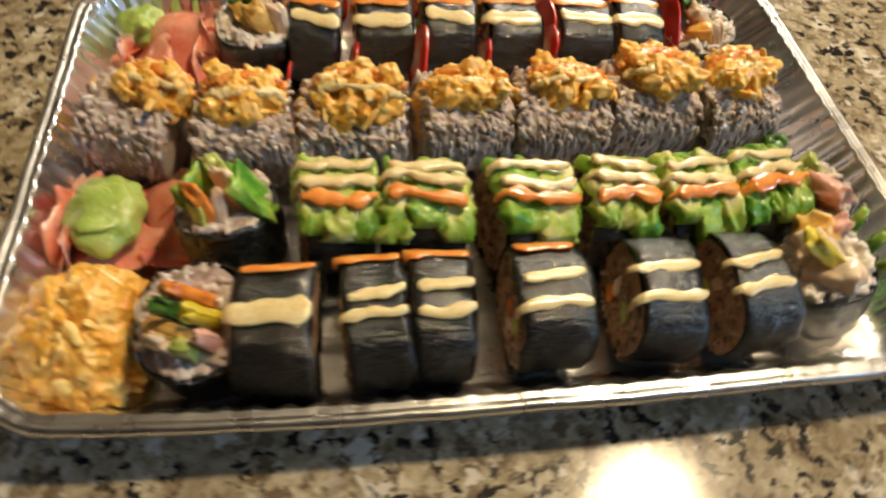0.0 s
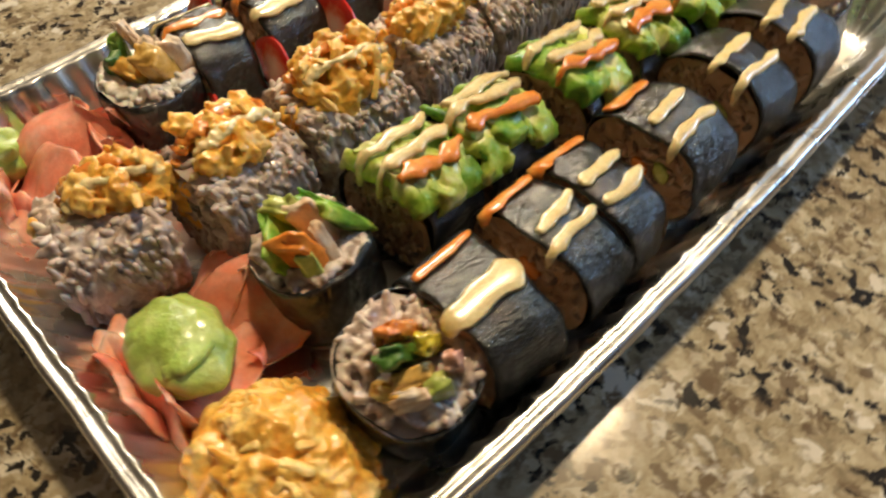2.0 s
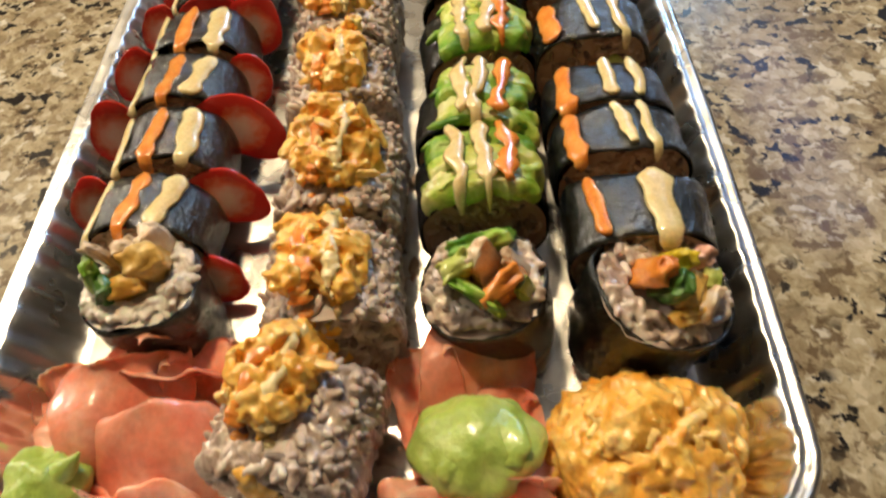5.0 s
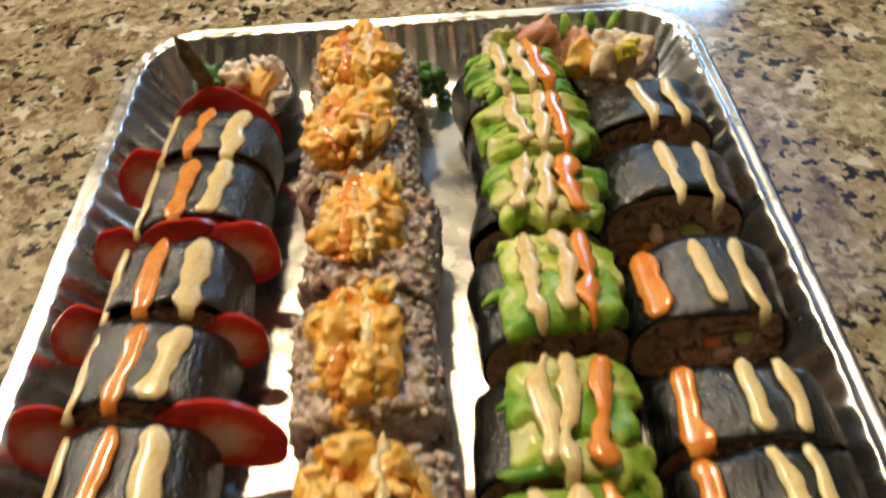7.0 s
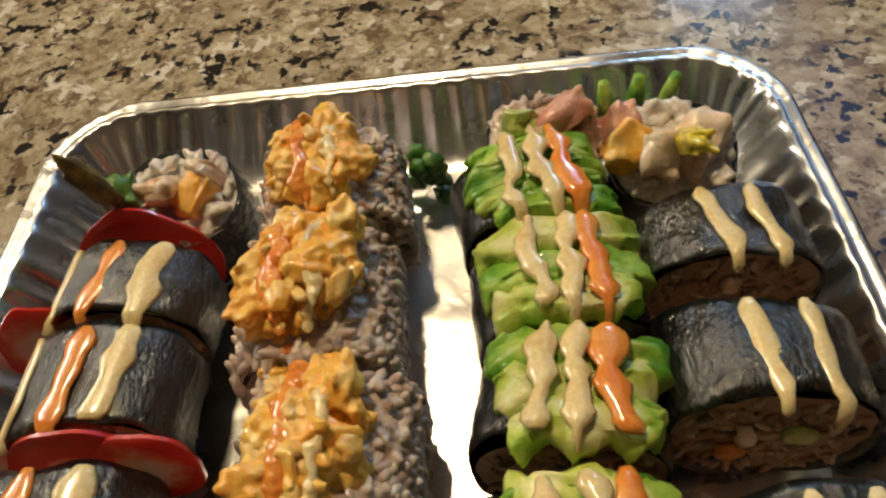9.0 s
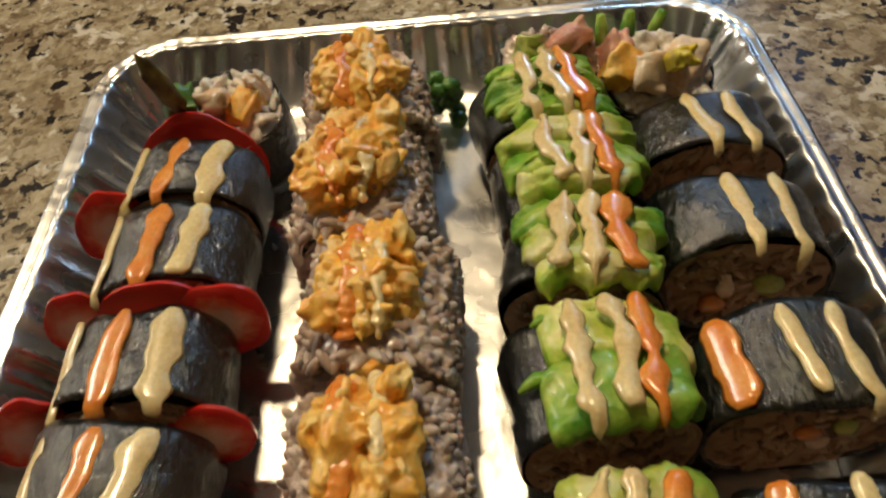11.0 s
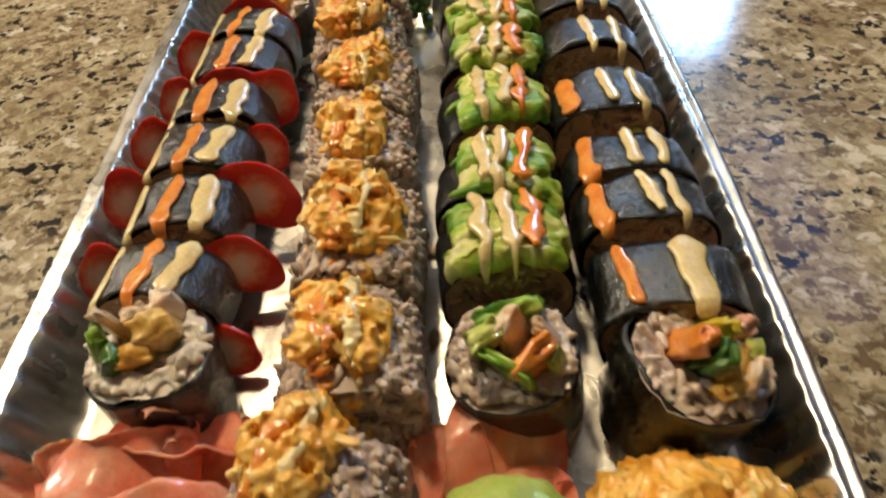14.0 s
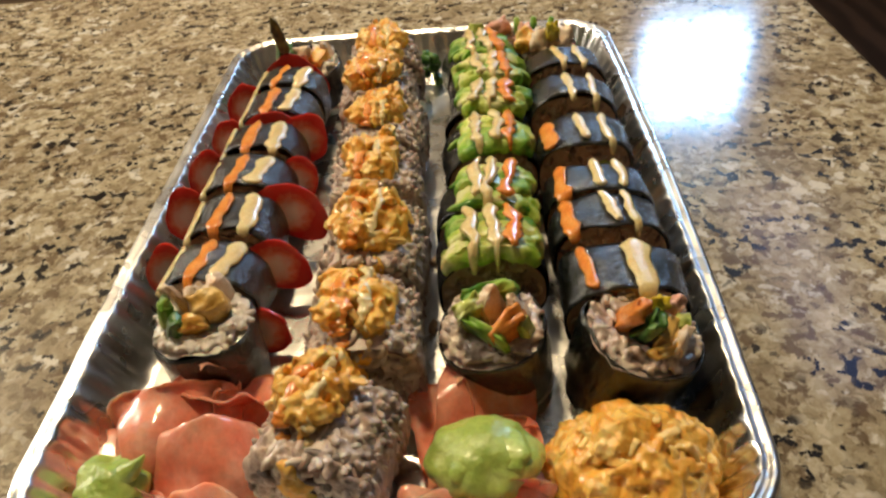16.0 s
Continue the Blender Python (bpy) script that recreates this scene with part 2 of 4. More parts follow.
# ---- mesh helpers ----
class Geo:
    """Collects vertices and faces for one mesh."""
    def __init__(self):
        self.v, self.f = [], []

    def add(self, verts, faces):
        o = len(self.v)
        self.v.extend(tuple(p) for p in verts)
        self.f.extend(tuple(i + o for i in fc) for fc in faces)

    def mesh(self, name, m):
        me = bpy.data.meshes.new(name)
        me.from_pydata(self.v, [], self.f)
        me.polygons.foreach_set("use_smooth", [True] * len(me.polygons))
        me.materials.append(m)
        me.update()
        return me


def part(name, geo, m, parent, label="", kind=""):
    ob = new(name, geo.mesh(name, m))
    ob.parent = parent
    return tagged(ob, label, "", "", kind)


def fuse(ob, voxel, rounds=4):
    """Melts the overlapping lumps of one part into a single soft skin."""
    m = ob.modifiers.new("fuse", "REMESH")
    m.mode, m.voxel_size, m.use_smooth_shade = "VOXEL", voxel, True
    m = ob.modifiers.new("soften", "SMOOTH")
    m.factor, m.iterations = 0.5, rounds
    return ob


def thing(name, m, label, category, group=""):
    e = new(name)
    e.matrix_world = m
    e.empty_display_size = 0.01
    return tagged(e, label, category, group)


ICO = {}


def ico(sub):
    if sub not in ICO:
        b = bmesh.new()
        bmesh.ops.create_icosphere(b, subdivisions=sub, radius=1.0)
        ICO[sub] = (np.array([v.co[:] for v in b.verts]), [[v.index for v in f.verts] for f in b.faces])
        b.free()
    return ICO[sub]


def blob(g, c, r, amp=0.0, freq=1.5, sub=2, turn=(0, 0, 0), seed=0.0, flat=None, boxy=1.0):
    """An uneven ellipsoid; flat: nothing goes below this height."""
    v, f = ico(sub)
    rot = np.array(Euler([radians(a) for a in turn]).to_matrix())
    out = []
    if boxy != 1.0:
        v = np.sign(v) * np.abs(v) ** boxy
        v = v / np.abs(v).max(axis=1, keepdims=True) * (0.55 + 0.45 / np.linalg.norm(v / np.abs(v).max(axis=1, keepdims=True), axis=1, keepdims=True))
    for d in v:
        k = 1 + amp * noise.noise(Vector(d * freq) + Vector((seed, seed * 1.7, -seed)))
        p = rot @ (d * np.array(r) * k) + np.array(c)
        if flat is not None and p[2] < flat:
            p[2] = flat
        out.append(p)
    g.add(out, f)


def mass(g, c, r, seed, lump=0.0016, size=0.0052, wobble=0.16, sub=5, flat=None):
    """A heap of soft clumps: an ellipsoid covered with rounded lumps at two sizes."""
    v, f = ico(sub)
    out = []
    r, c = np.array(r), np.array(c)
    for d in v:
        p = Vector(d * r * (1 + wobble * noise.noise(Vector(d * 1.9) + Vector((seed, seed, 0)))))
        q = p + Vector((seed, -seed, seed * 2)) * 0.01
        q += Vector((noise.noise(p * 300), noise.noise(p * 300 + Vector((9, 0, 0))), 0)) * size * 0.35
        a = noise.voronoi(Vector((q.x, q.y * 0.62, q.z)) / size)[0][0]
        b = noise.voronoi(q / (size * 0.42))[0][0]
        h = lump * (1.0 - 1.9 * a * a) + lump * 0.70 * (0.8 - 1.6 * b * b)
        n = Vector(d / r).normalized()
        p = p + n * h + Vector(c)
        if flat is not None and p.z < flat:
            p.z = flat
        out.append(p)
    g.add(out, f)


def tube(g, pts, rad, sides=7, flat=1.0, up=(0, 0, 1)):
    """A closed tapering strand through pts; rad: one number or one for each point; flat: height over width."""
    pts = [Vector(p) for p in pts]
    n = len(pts)
    rad = [rad] * n if not hasattr(rad, "__len__") else rad
    V, F = [], []
    for i, p in enumerate(pts):
        d = (pts[min(i + 1, n - 1)] - pts[max(i - 1, 0)]).normalized()
        s = d.cross(Vector(up))
        s = s.normalized() if s.length > 1e-6 else Vector((1, 0, 0))
        u = s.cross(d)
        for k in range(sides):
            a = 2 * math.pi * k / sides
            V.append(p + s * (rad[i] * math.cos(a)) + u * (rad[i] * flat * math.sin(a)))
    for i in range(n - 1):
        for k in range(sides):
            a, b = i * sides + k, i * sides + (k + 1) % sides
            F.append((a, b, b + sides, a + sides))
    F.append(tuple(range(sides))[::-1])
    F.append(tuple(range((n - 1) * sides, n * sides)))
    g.add(V, F)


def section(a, rx, rz, n=2.4):
    c, s = math.cos(a), math.sin(a)
    return rx * math.copysign(abs(c) ** (2 / n), c), rz + rz * math.copysign(abs(s) ** (2 / n), s)


def top_at(x, rx, rz, n=2.4):
    """Height and normal of a roll's skin at x across it."""
    q = min(abs(x) / rx, 0.985)
    z = (1 - q ** n) ** (1 / n)
    nx, nz = math.copysign(q ** (n - 1) / rx, x), z ** (n - 1) / rz
    return rz + rz * z, Vector((nx, 0, nz)).normalized()


def skin(g, rx, rz, length, seed, wrinkle=0.0008, rings=12, sides=44, wall=0.0011):
    """A tube of sheet round a roll, with rounded lips and an inner side."""
    V, F = [], []
    ys = [-length / 2 + length * i / (rings - 1) for i in range(rings)]
    prof = [(ys[0] + 0.004, -wall * 2.2), (ys[0] + 0.0006, -wall), (ys[0], -wall * 0.4)] + [(y, 0.0) for y in ys[1:-1]] + [(ys[-1], -wall * 0.4), (ys[-1] - 0.0006, -wall), (ys[-1] - 0.004, -wall * 2.2)]
    for y, off in prof:
        for k in range(sides):
            a = 2 * math.pi * k / sides
            x, z = section(a, rx + off, rz + off)
            z -= off
            w = wrinkle * noise.noise(Vector((x * 110 + seed, y * 150, z * 110))) + 2.2 * wrinkle * noise.noise(Vector((x * 35, y * 40 + seed, z * 35)))
            V.append((x + w * math.cos(a), y + 1.5 * w, max(z + w * math.sin(a), 0.0)))
    n = len(prof)
    for i in range(n - 1):
        for k in range(sides):
            a, b = i * sides + k, i * sides + (k + 1) % sides
            F.append((a, a + sides, b + sides, b))
    g.add(V, F)


def face_fill(g, rx, rz, y, sign, seed, rings=6, sides=32, rough=0.0011):
    """The cut end of a roll, uneven, slightly sunk."""
    V, F = [(0, y - sign * 0.0002, rz)], []
    for i in range(1, rings + 1):
        for k in range(sides):
            a = 2 * math.pi * k / sides
            x, z = section(a, rx * i / rings, rz * i / rings)
            z += rz * (1 - i / rings)
            V.append((x, y + sign * (rough * noise.noise(Vector((x * 320, seed, z * 320))) - 0.0008), z))
    for k in range(sides):
        F.append((0, 1 + k, 1 + (k + 1) % sides))
    for i in range(rings - 1):
        for k in range(sides):
            a, b = 1 + i * sides + k, 1 + i * sides + (k + 1) % sides
            F.append((a, a + sides, b + sides, b))
    if sign > 0:
        F = [fc[::-1] for fc in F]
    g.add(V, F)


def grains_on_face(g, rx, rz, y, sign, rng, count, size=0.0026):
    for _ in range(count):
        a, q = rng.uniform(0, 2 * math.pi), math.sqrt(rng.random()) * 0.93
        x, z = section(a, rx * q, rz * q)
        z += rz * (1 - q)
        blob(g, (x, y + sign * rng.uniform(-0.0012, -0.0002), z), (size, size * 0.40, size * 0.42), 0, 1, 2, (rng.uniform(-40, 40), rng.uniform(0, 180), rng.uniform(-30, 30)))


def grains_on_skin(g, rx, rz, length, rng, count, lo=-0.6, hi=math.pi + 0.6, size=0.0031):
    for _ in range(count):
        a, y = rng.uniform(lo, hi), rng.uniform(-0.5, 0.5) * length
        sink = rng.uniform(0.0006, 0.0014)
        x, z = section(a, rx - sink, rz - sink)
        blob(g, (x, y, max(z + sink, 0.001)), (size * rng.uniform(0.75, 1.2), size * 0.36, size * 0.33), 0, 1, 2, (rng.uniform(-30, 30), math.degrees(-a) + 90 + rng.uniform(-20, 20), rng.uniform(0, 180)))


def stripe(g, rx, rz, x0, x1, y0, y1, width, rng, high=0.0016, drip=0.0, waver=0.30):
    """A ribbon of sauce along a roll's top from (x0, y0) to (x1, y1), wavering; drip: it runs down over the near end by so much."""
    n = 15
    ph = rng.uniform(0, 50)
    rows = []
    for i in range(n):
        q = i / (n - 1)
        x = x0 + (x1 - x0) * q + 0.0036 * waver * noise.noise(Vector((q * 2.5, ph, 1)))
        z, nn = top_at(x, rx, rz)
        end = min(1.0, 0.50 + 5.0 * min(q, 1 - q))
        rows.append((Vector((x, y0 + (y1 - y0) * q, z)), nn, width * 0.60 * end * (1 + waver * noise.noise(Vector((q * (2.2 + 4 * waver), ph, 7))))))
    if drip:
        p, nn, w = rows[0]
        rows[0] = (p, nn, w * 1.4)
        for k in range(1, 4):
            rows.insert(0, (p + Vector((0, -0.0016, -drip * k / 3)), Vector((0, -1, 0.1)), w * (1.3, 1.1, 0.7)[k - 1]))
    V, F, m = [], [], 10
    for p, nn, w in rows:
        s = Vector((0, 1, 0)).cross(nn).normalized() if abs(nn.y) < 0.9 else Vector((1, 0, 0))
        for k in range(m):
            a = 2 * math.pi * k / m
            V.append(p + s * (w * math.cos(a)) + nn * (high * (0.15 + math.sin(a) * (1.0 if math.sin(a) > 0 else 0.5))))
    for i in range(len(rows) - 1):
        for k in range(m):
            a, b = i * m + k, i * m + (k + 1) % m
            F.append((a, b, b + m, a + m))
    F.append(tuple(range(m))[::-1])
    F.append(tuple(range((len(rows) - 1) * m, len(rows) * m)))
    g.add(V, F)


def box(g, a, b):
    (x0, y0, z0), (x1, y1, z1) = a, b
    g.add([(x0, y0, z0), (x1, y0, z0), (x1, y1, z0), (x0, y1, z0), (x0, y0, z1), (x1, y0, z1), (x1, y1, z1), (x0, y1, z1)],
          [(3, 2, 1, 0), (4, 5, 6, 7), (0, 1, 5, 4), (1, 2, 6, 5), (2, 3, 7, 6), (3, 0, 4, 7)])


def solid(name, geo, m, kind="", label="", category="", flat=True):
    me = geo.mesh(name, m)
    if flat:
        me.polygons.foreach_set("use_smooth", [False] * len(me.polygons))
    return tagged(new(name, me), label, category, "", kind)


# ---- room ----
def room():
    g = Geo()
    box(g, (-2.3, -2.3, -0.95), (2.5, 2.9, -0.9))
    solid("floor", g, WOOD, "structure", "dark stained wooden floor", "floor")
    g = Geo()
    for a, b in (((-2.3, -2.3), (1.05, 2.9)), ((1.35, -2.3), (2.5, 2.9)), ((1.05, -2.3), (1.35, 1.25)), ((1.05, 2.35), (1.35, 2.9))):
        box(g, (*a, 1.6), (*b, 1.68))
    solid("ceiling", g, CEILING, "structure", "off-white ceiling with a skylight opening", "ceiling")
    w = thing("window_3", pose(1.20, 1.80, 1.6), "white framed skylight with blue sky above", "window")
    w["kind"] = "structure"
    for x0, x1, y0, y1 in ((-0.19, -0.15, -0.59, 0.59), (0.15, 0.19, -0.59, 0.59), (-0.15, 0.15, -0.59, -0.55), (-0.15, 0.15, 0.55, 0.59)):
        g = Geo()
        box(g, (x0, y0, -0.02), (x1, y1, -0.002))
        me = part("window_frame", g, WHITE, w)
        me.data.polygons.foreach_set("use_smooth", [False] * len(me.data.polygons))
    # north wall with a window opening
    g = Geo()
    for a, b in (((-2.2, 2.75, -0.9), (0.75, 2.9, 1.6)), ((1.21, 2.75, -0.9), (2.4, 2.9, 1.6)), ((0.75, 2.75, -0.9), (1.21, 2.9, 1.04)), ((0.75, 2.75, 1.48), (1.21, 2.9, 1.6))):
        box(g, a, b)
    solid("wall_north", g, PAINT, "structure", "beige painted wall with a window opening", "wall")
    g = Geo()
    for a, b in (((-2.3, -2.2, -0.9), (-2.15, 1.02, 1.6)), ((-2.3, 1.68, -0.9), (-2.15, 2.75, 1.6)), ((-2.3, 1.02, -0.9), (-2.15, 1.68, 0.86)), ((-2.3, 1.02, 1.5), (-2.15, 1.68, 1.6))):
        box(g, a, b)
    solid("wall_west", g, PAINT, "structure", "beige painted wall with a window opening", "wall")
    # unseen east wall, its colour darkened so foil and nori reflect less light
    g = Geo()
    box(g, (2.4, -2.2, -0.9), (2.5, 2.75, 1.6))
    solid("wall_east", g, PAINT_DARK, "structure", "unseen wall, coloured dark so the foil reflects a dim room", "wall")
    g = Geo()
    box(g, (-2.3, -2.3, -0.9), (2.5, -2.2, 1.6))
    solid("wall_south", g, PAINT, "structure", "plain beige painted wall", "wall")
    for name, x0, x1, y0, y1, z0, z1 in (("window_1", 0.75, 1.21, 2.72, 2.752, 1.04, 1.48), ("window_2", -2.152, -2.12, 1.02, 1.68, 0.86, 1.5)):
        w = thing(name, pose((x0 + x1) / 2, (y0 + y1) / 2, z0), "white framed window with daylight behind", "window")
        w["kind"] = "structure"
        long = "x" if name == "window_1" else "y"
        hx, hy, h = (x1 - x0) / 2, (y1 - y0) / 2, z1 - z0
        g = Geo()
        for s in (-1, 1):
            if long == "x":
                box(g, (s * (hx + 0.02) - 0.02, -hy, -0.04), (s * (hx + 0.02) + 0.02, hy, h + 0.04))
            else:
                box(g, (-hx, s * (hy + 0.02) - 0.02, -0.04), (hx, s * (hy + 0.02) + 0.02, h + 0.04))
        box(g, (-hx, -hy, -0.04), (hx, hy, 0.0))
        box(g, (-hx, -hy, h), (hx, hy, h + 0.04))
        me = part("window_frame", g, WHITE, w)
        me.data.polygons.foreach_set("use_smooth", [False] * len(me.data.polygons))
    lampthing = thing("ceiling_lamp", pose(-0.24, 0.86, 1.6), "round recessed white ceiling lamp", "lamp")
    g = Geo()
    pts = [(0.095, 0.0), (0.125, 0.0), (0.125, -0.012), (0.105, -0.016), (0.095, -0.008)]
    V = [(r * math.cos(2 * math.pi * k / 40), r * math.sin(2 * math.pi * k / 40), z) for k in range(40) for r, z in pts]
    F = [(k * 5 + i, k * 5 + (i + 1) % 5, ((k + 1) % 40) * 5 + (i + 1) % 5, ((k + 1) % 40) * 5 + i) for k in range(40) for i in range(5)]
    g.add(V, F)
    part("trim_ring", g, WHITE, lampthing)


def counter():
    """A granite slab with an eased edge on a dark cabinet."""
    x0, x1, y0, y1, r = -1.3, 0.312, -0.75, 0.60, 0.008
    prof = [(0.0, -0.030), (0.0, -r)] + [(r * (1 - math.cos(a)), -r + r * math.sin(a)) for a in (0.4, 0.8, 1.2, math.pi / 2)]
    g = Geo()
    V, F = [], []
    for d, z in prof:
        V += [(x0 + d, y0 + d, COUNTER + z), (x1 - d, y0 + d, COUNTER + z), (x1 - d, y1 - d, COUNTER + z), (x0 + d, y1 - d, COUNTER + z)]
    for i in range(len(prof) - 1):
        for k in range(4):
            a, b = i * 4 + k, i * 4 + (k + 1) % 4
            F.append((a, b, b + 4, a + 4))
    n = (len(prof) - 1) * 4
    F += [(n, n + 1, n + 2, n + 3), (3, 2, 1, 0)]
    g.add(V, F)
    solid("countertop", g, GRANITE, "structure", "polished beige granite countertop with dark brown specks", "countertop")
    g = Geo()
    box(g, (x0 + 0.03, y0 + 0.03, -0.9), (x1 - 0.03, y1 - 0.03, COUNTER - 0.030))
    solid("base_cabinet", g, WOOD, "", "dark wooden base cabinet under the granite", "cabinet")


# ---- foil tray ----
TW, TL, RIM, NEAR = 0.132, 0.391, 0.032, 0.008       # half width, length, height of the rim, near end


def outline(inset, radius, n_long=150, n_short=100, n_arc=26):
    """Points and outward normals round the tray, inset from the outer rim; the long sides bow a little."""
    side = inset if inset < 0.009 else 0.009 + (inset - 0.009) * 0.66
    hx, hy, r = TW - side, TL / 2 - inset, max(radius - inset, 0.006)
    pts = []
    corners = [(hx - r, hy - r, 0), (-hx + r, hy - r, 90), (-hx + r, -hy + r, 180), (hx - r, -hy + r, 270)]
    for i, (cx, cy, a0) in enumerate(corners):
        for k in range(n_arc):
            a = radians(a0 + 90 * k / n_arc)
            pts.append((cx + r * math.cos(a), cy + r * math.sin(a), math.cos(a), math.sin(a)))
        nx, ny, a1 = corners[(i + 1) % 4]
        a = radians(a0 + 90)
        ex, ey = cx + r * math.cos(a), cy + r * math.sin(a)
        fx, fy = nx + r * math.cos(a), ny + r * math.sin(a)
        n = n_short if i % 2 == 0 else n_long
        for k in range(n):
            q = k / n
            pts.append((ex + (fx - ex) * q, ey + (fy - ey) * q, math.cos(a), math.sin(a)))
    out = []
    for x, y, ax, ay in pts:
        u = (y + TL / 2) / TL
        x += (0.0042 if x > 0 else -0.0012) * max(0, 4 * u * (1 - u)) * min(1, abs(x) / TW)
        x *= 1 - 0.020 * max(0.0, 1 - u / 0.30) ** 1.5
        out.append((x, y + TL / 2 + NEAR, ax, ay))
    return out


def tray():
    t = thing("foil_tray", pose(0, 0, COUNTER), "shallow rectangular aluminium foil tray with crimped rim", "tray")
    rng = random.Random(5)
    # inset, height, pleat amplitude, crimp amplitude
    prof = [(0.0016, 0.0262, 0, 0), (0.0000, 0.0275, 0, 0), (0.0000, 0.0300, 0, 0.0002), (0.0009, 0.0316, 0, 0.0002), (0.0024, 0.0320, 0, 0.0002), (0.0036, 0.0312, 0, 0.0002),
            (0.0046, 0.0309, 0, 0.0003), (0.0056, 0.0312, 0.0001, 0.0002), (0.0066, 0.0315, 0.0003, 0.0002), (0.0074, 0.0308, 0.0005, 0.0), (0.0084, 0.0290, 0.0008, 0.0),
            (0.0115, 0.0245, 0.0012, 0), (0.0155, 0.0190, 0.0012, 0), (0.0200, 0.0135, 0.0011, 0), (0.0235, 0.0100, 0.0008, 0), (0.0270, 0.0082, 0.0003, 0), (0.0300, 0.0076, 0, 0), (0.0330, FLOOR, 0, 0)]
    rings = []
    for d, z, pl, cr in prof:
        ring = []
        for k, (x, y, ax, ay) in enumerate(outline(d, 0.034)):
            s = 0.5 + 0.5 * math.cos(2 * math.pi * k / 5.0)
            w = pl * (s ** 1.5 - 0.4) * 1.6 + 0.0004 * noise.noise(Vector((x * 60, y * 60, z * 90)))
            corner = min(abs(ax), abs(ay)) > 0.05
            cz = 0.3 * cr * math.sin(k * 1.9) + (0.0007 * noise.noise(Vector((k * 0.7, 3.1, d * 200))) if corner else 0)
            cz += 0.0006 * noise.noise(Vector((x * 25, y * 25, 4.0)))
            cz += 0.005 * (z / RIM) ** 2 * max(0.0, 1 - y / 0.09) ** 1.5      # the near end is bent up a little
            ring.append((x - ax * w, y - ay * w, z + cz - COUNTER))
        rings.append(ring)
    n = len(rings[0])
    g = Geo()
    F = []
    for i in range(len(rings) - 1):
        F += [(i * n + k, i * n + (k + 1) % n, (i + 1) * n + (k + 1) % n, (i + 1) * n + k) for k in range(n)]
    g.add([p for r in rings for p in r], F)
    part("wall", g, FOIL, t, "pleated foil sides")
    # outer skin, just behind the inner one
    g = Geo()
    back = [0, 5, 8, 10, 12, 14, 16, 17]
    V = []
    for i in back:
        for k, (x, y, z) in enumerate(rings[i]):
            ax, ay = NORM[k]
            V.append((x + ax * 0.0005, y + ay * 0.0005, max(z - 0.0009, 0.0002)))
    F = []
    for i in range(len(back) - 1):
        F += [(i * n + k, (i + 1) * n + k, (i + 1) * n + (k + 1) % n, i * n + (k + 1) % n) for k in range(n)]
    g.add(V, F)
    part("outer_skin", g, FOIL, t)
    # floor of the tray: a grid with slight dents and a stamped border
    g = Geo()
    hx, y0, y1 = TW - 0.0215, 0.030 + NEAR, TL - 0.030 + NEAR
    nx, ny = 60, 100
    V = []
    for j in range(ny + 1):
        for i in range(nx + 1):
            x, y = -hx + 2 * hx * i / nx, y0 + (y1 - y0) * j / ny
            e = min(hx - abs(x), y - y0, y1 - y)
            z = FLOOR + 0.0006 * noise.noise(Vector((x * 28, y * 28, 1.0))) + 0.0003 * noise.noise(Vector((x * 90, y * 90, 2.0))) + (0.0012 if 0.010 < e < 0.016 else 0.0)
            V.append((x, y, max(z - COUNTER, 0.0012)))
    F = [(j * (nx + 1) + i, j * (nx + 1) + i + 1, (j + 1) * (nx + 1) + i + 1, (j + 1) * (nx + 1) + i) for j in range(ny) for i in range(nx)]
    g.add(V, F)
    V = [(x, y, 0.0004) for x, y, _ in V]
    g.add(V, [f[::-1] for f in F])
    part("bottom", g, FOIL, t, "shiny foil bottom")


NORM = [(ax, ay) for _, _, ax, ay in outline(0.0, 0.034)]


# ---- sushi pieces ----
def nori_roll(loc, length, tilt, turn, rx, rz, seed, label, group, stripes, rice=RICE_BROWN, bits=True, name="sushi_roll_piece"):
    """A nori-wrapped slice lying with its cut faces fore and aft. stripes: material, x at near end, x at far end, width, drip."""
    rng = random.Random(seed)
    t = thing(name, pose(*loc, tilt, 0, turn), label, "sushi", group)
    g = Geo()
    skin(g, rx, rz, length, seed)
    wrap = part("nori", g, NORI, t, "dark glossy seaweed wrap")
    g = Geo()
    face_fill(g, rx - 0.0012, rz - 0.0012, -length / 2, -1, seed)
    part("cut_face", g, rice, t, "sauce-soaked brown rice")
    g = Geo()
    face_fill(g, rx - 0.0012, rz - 0.0012, length / 2, 1, seed + 9)
    part("cut_face", g, rice, t)
    g = Geo()
    grains_on_face(g, rx * 0.93, rz * 0.93, -length / 2, -1, rng, 130)
    part("grain_layer", g, rice, t, "", "stuff")
    if bits:
        for m, nm in ((CARROT, "carrot"), (CUCUMBER, "cucumber"), (KANI, "crab_stick")):
            g = Geo()
            x, z = rng.uniform(-0.010, 0.010), rz + rng.uniform(-0.008, 0.008)
            blob(g, (x, -length / 2 - 0.0002, z), (rng.uniform(0.003, 0.006), 0.0018, rng.uniform(0.0025, 0.0045)), 0.3, 2, 2, (0, rng.uniform(0, 90), 0), seed)
            part(nm, g, m, t)
    for m, xa, xb, w, drip in stripes:
        g = Geo()
        stripe(g, rx, rz, xa, xb, -length / 2 - (0.0008 if drip else -0.001), length / 2 - 0.0012, w * 1.08, rng, 0.0011, drip, 0.48)
        part("sauce_stripe", g, m, wrap, "orange spicy sauce" if m is ORANGE else "cream coloured sauce")
    return t


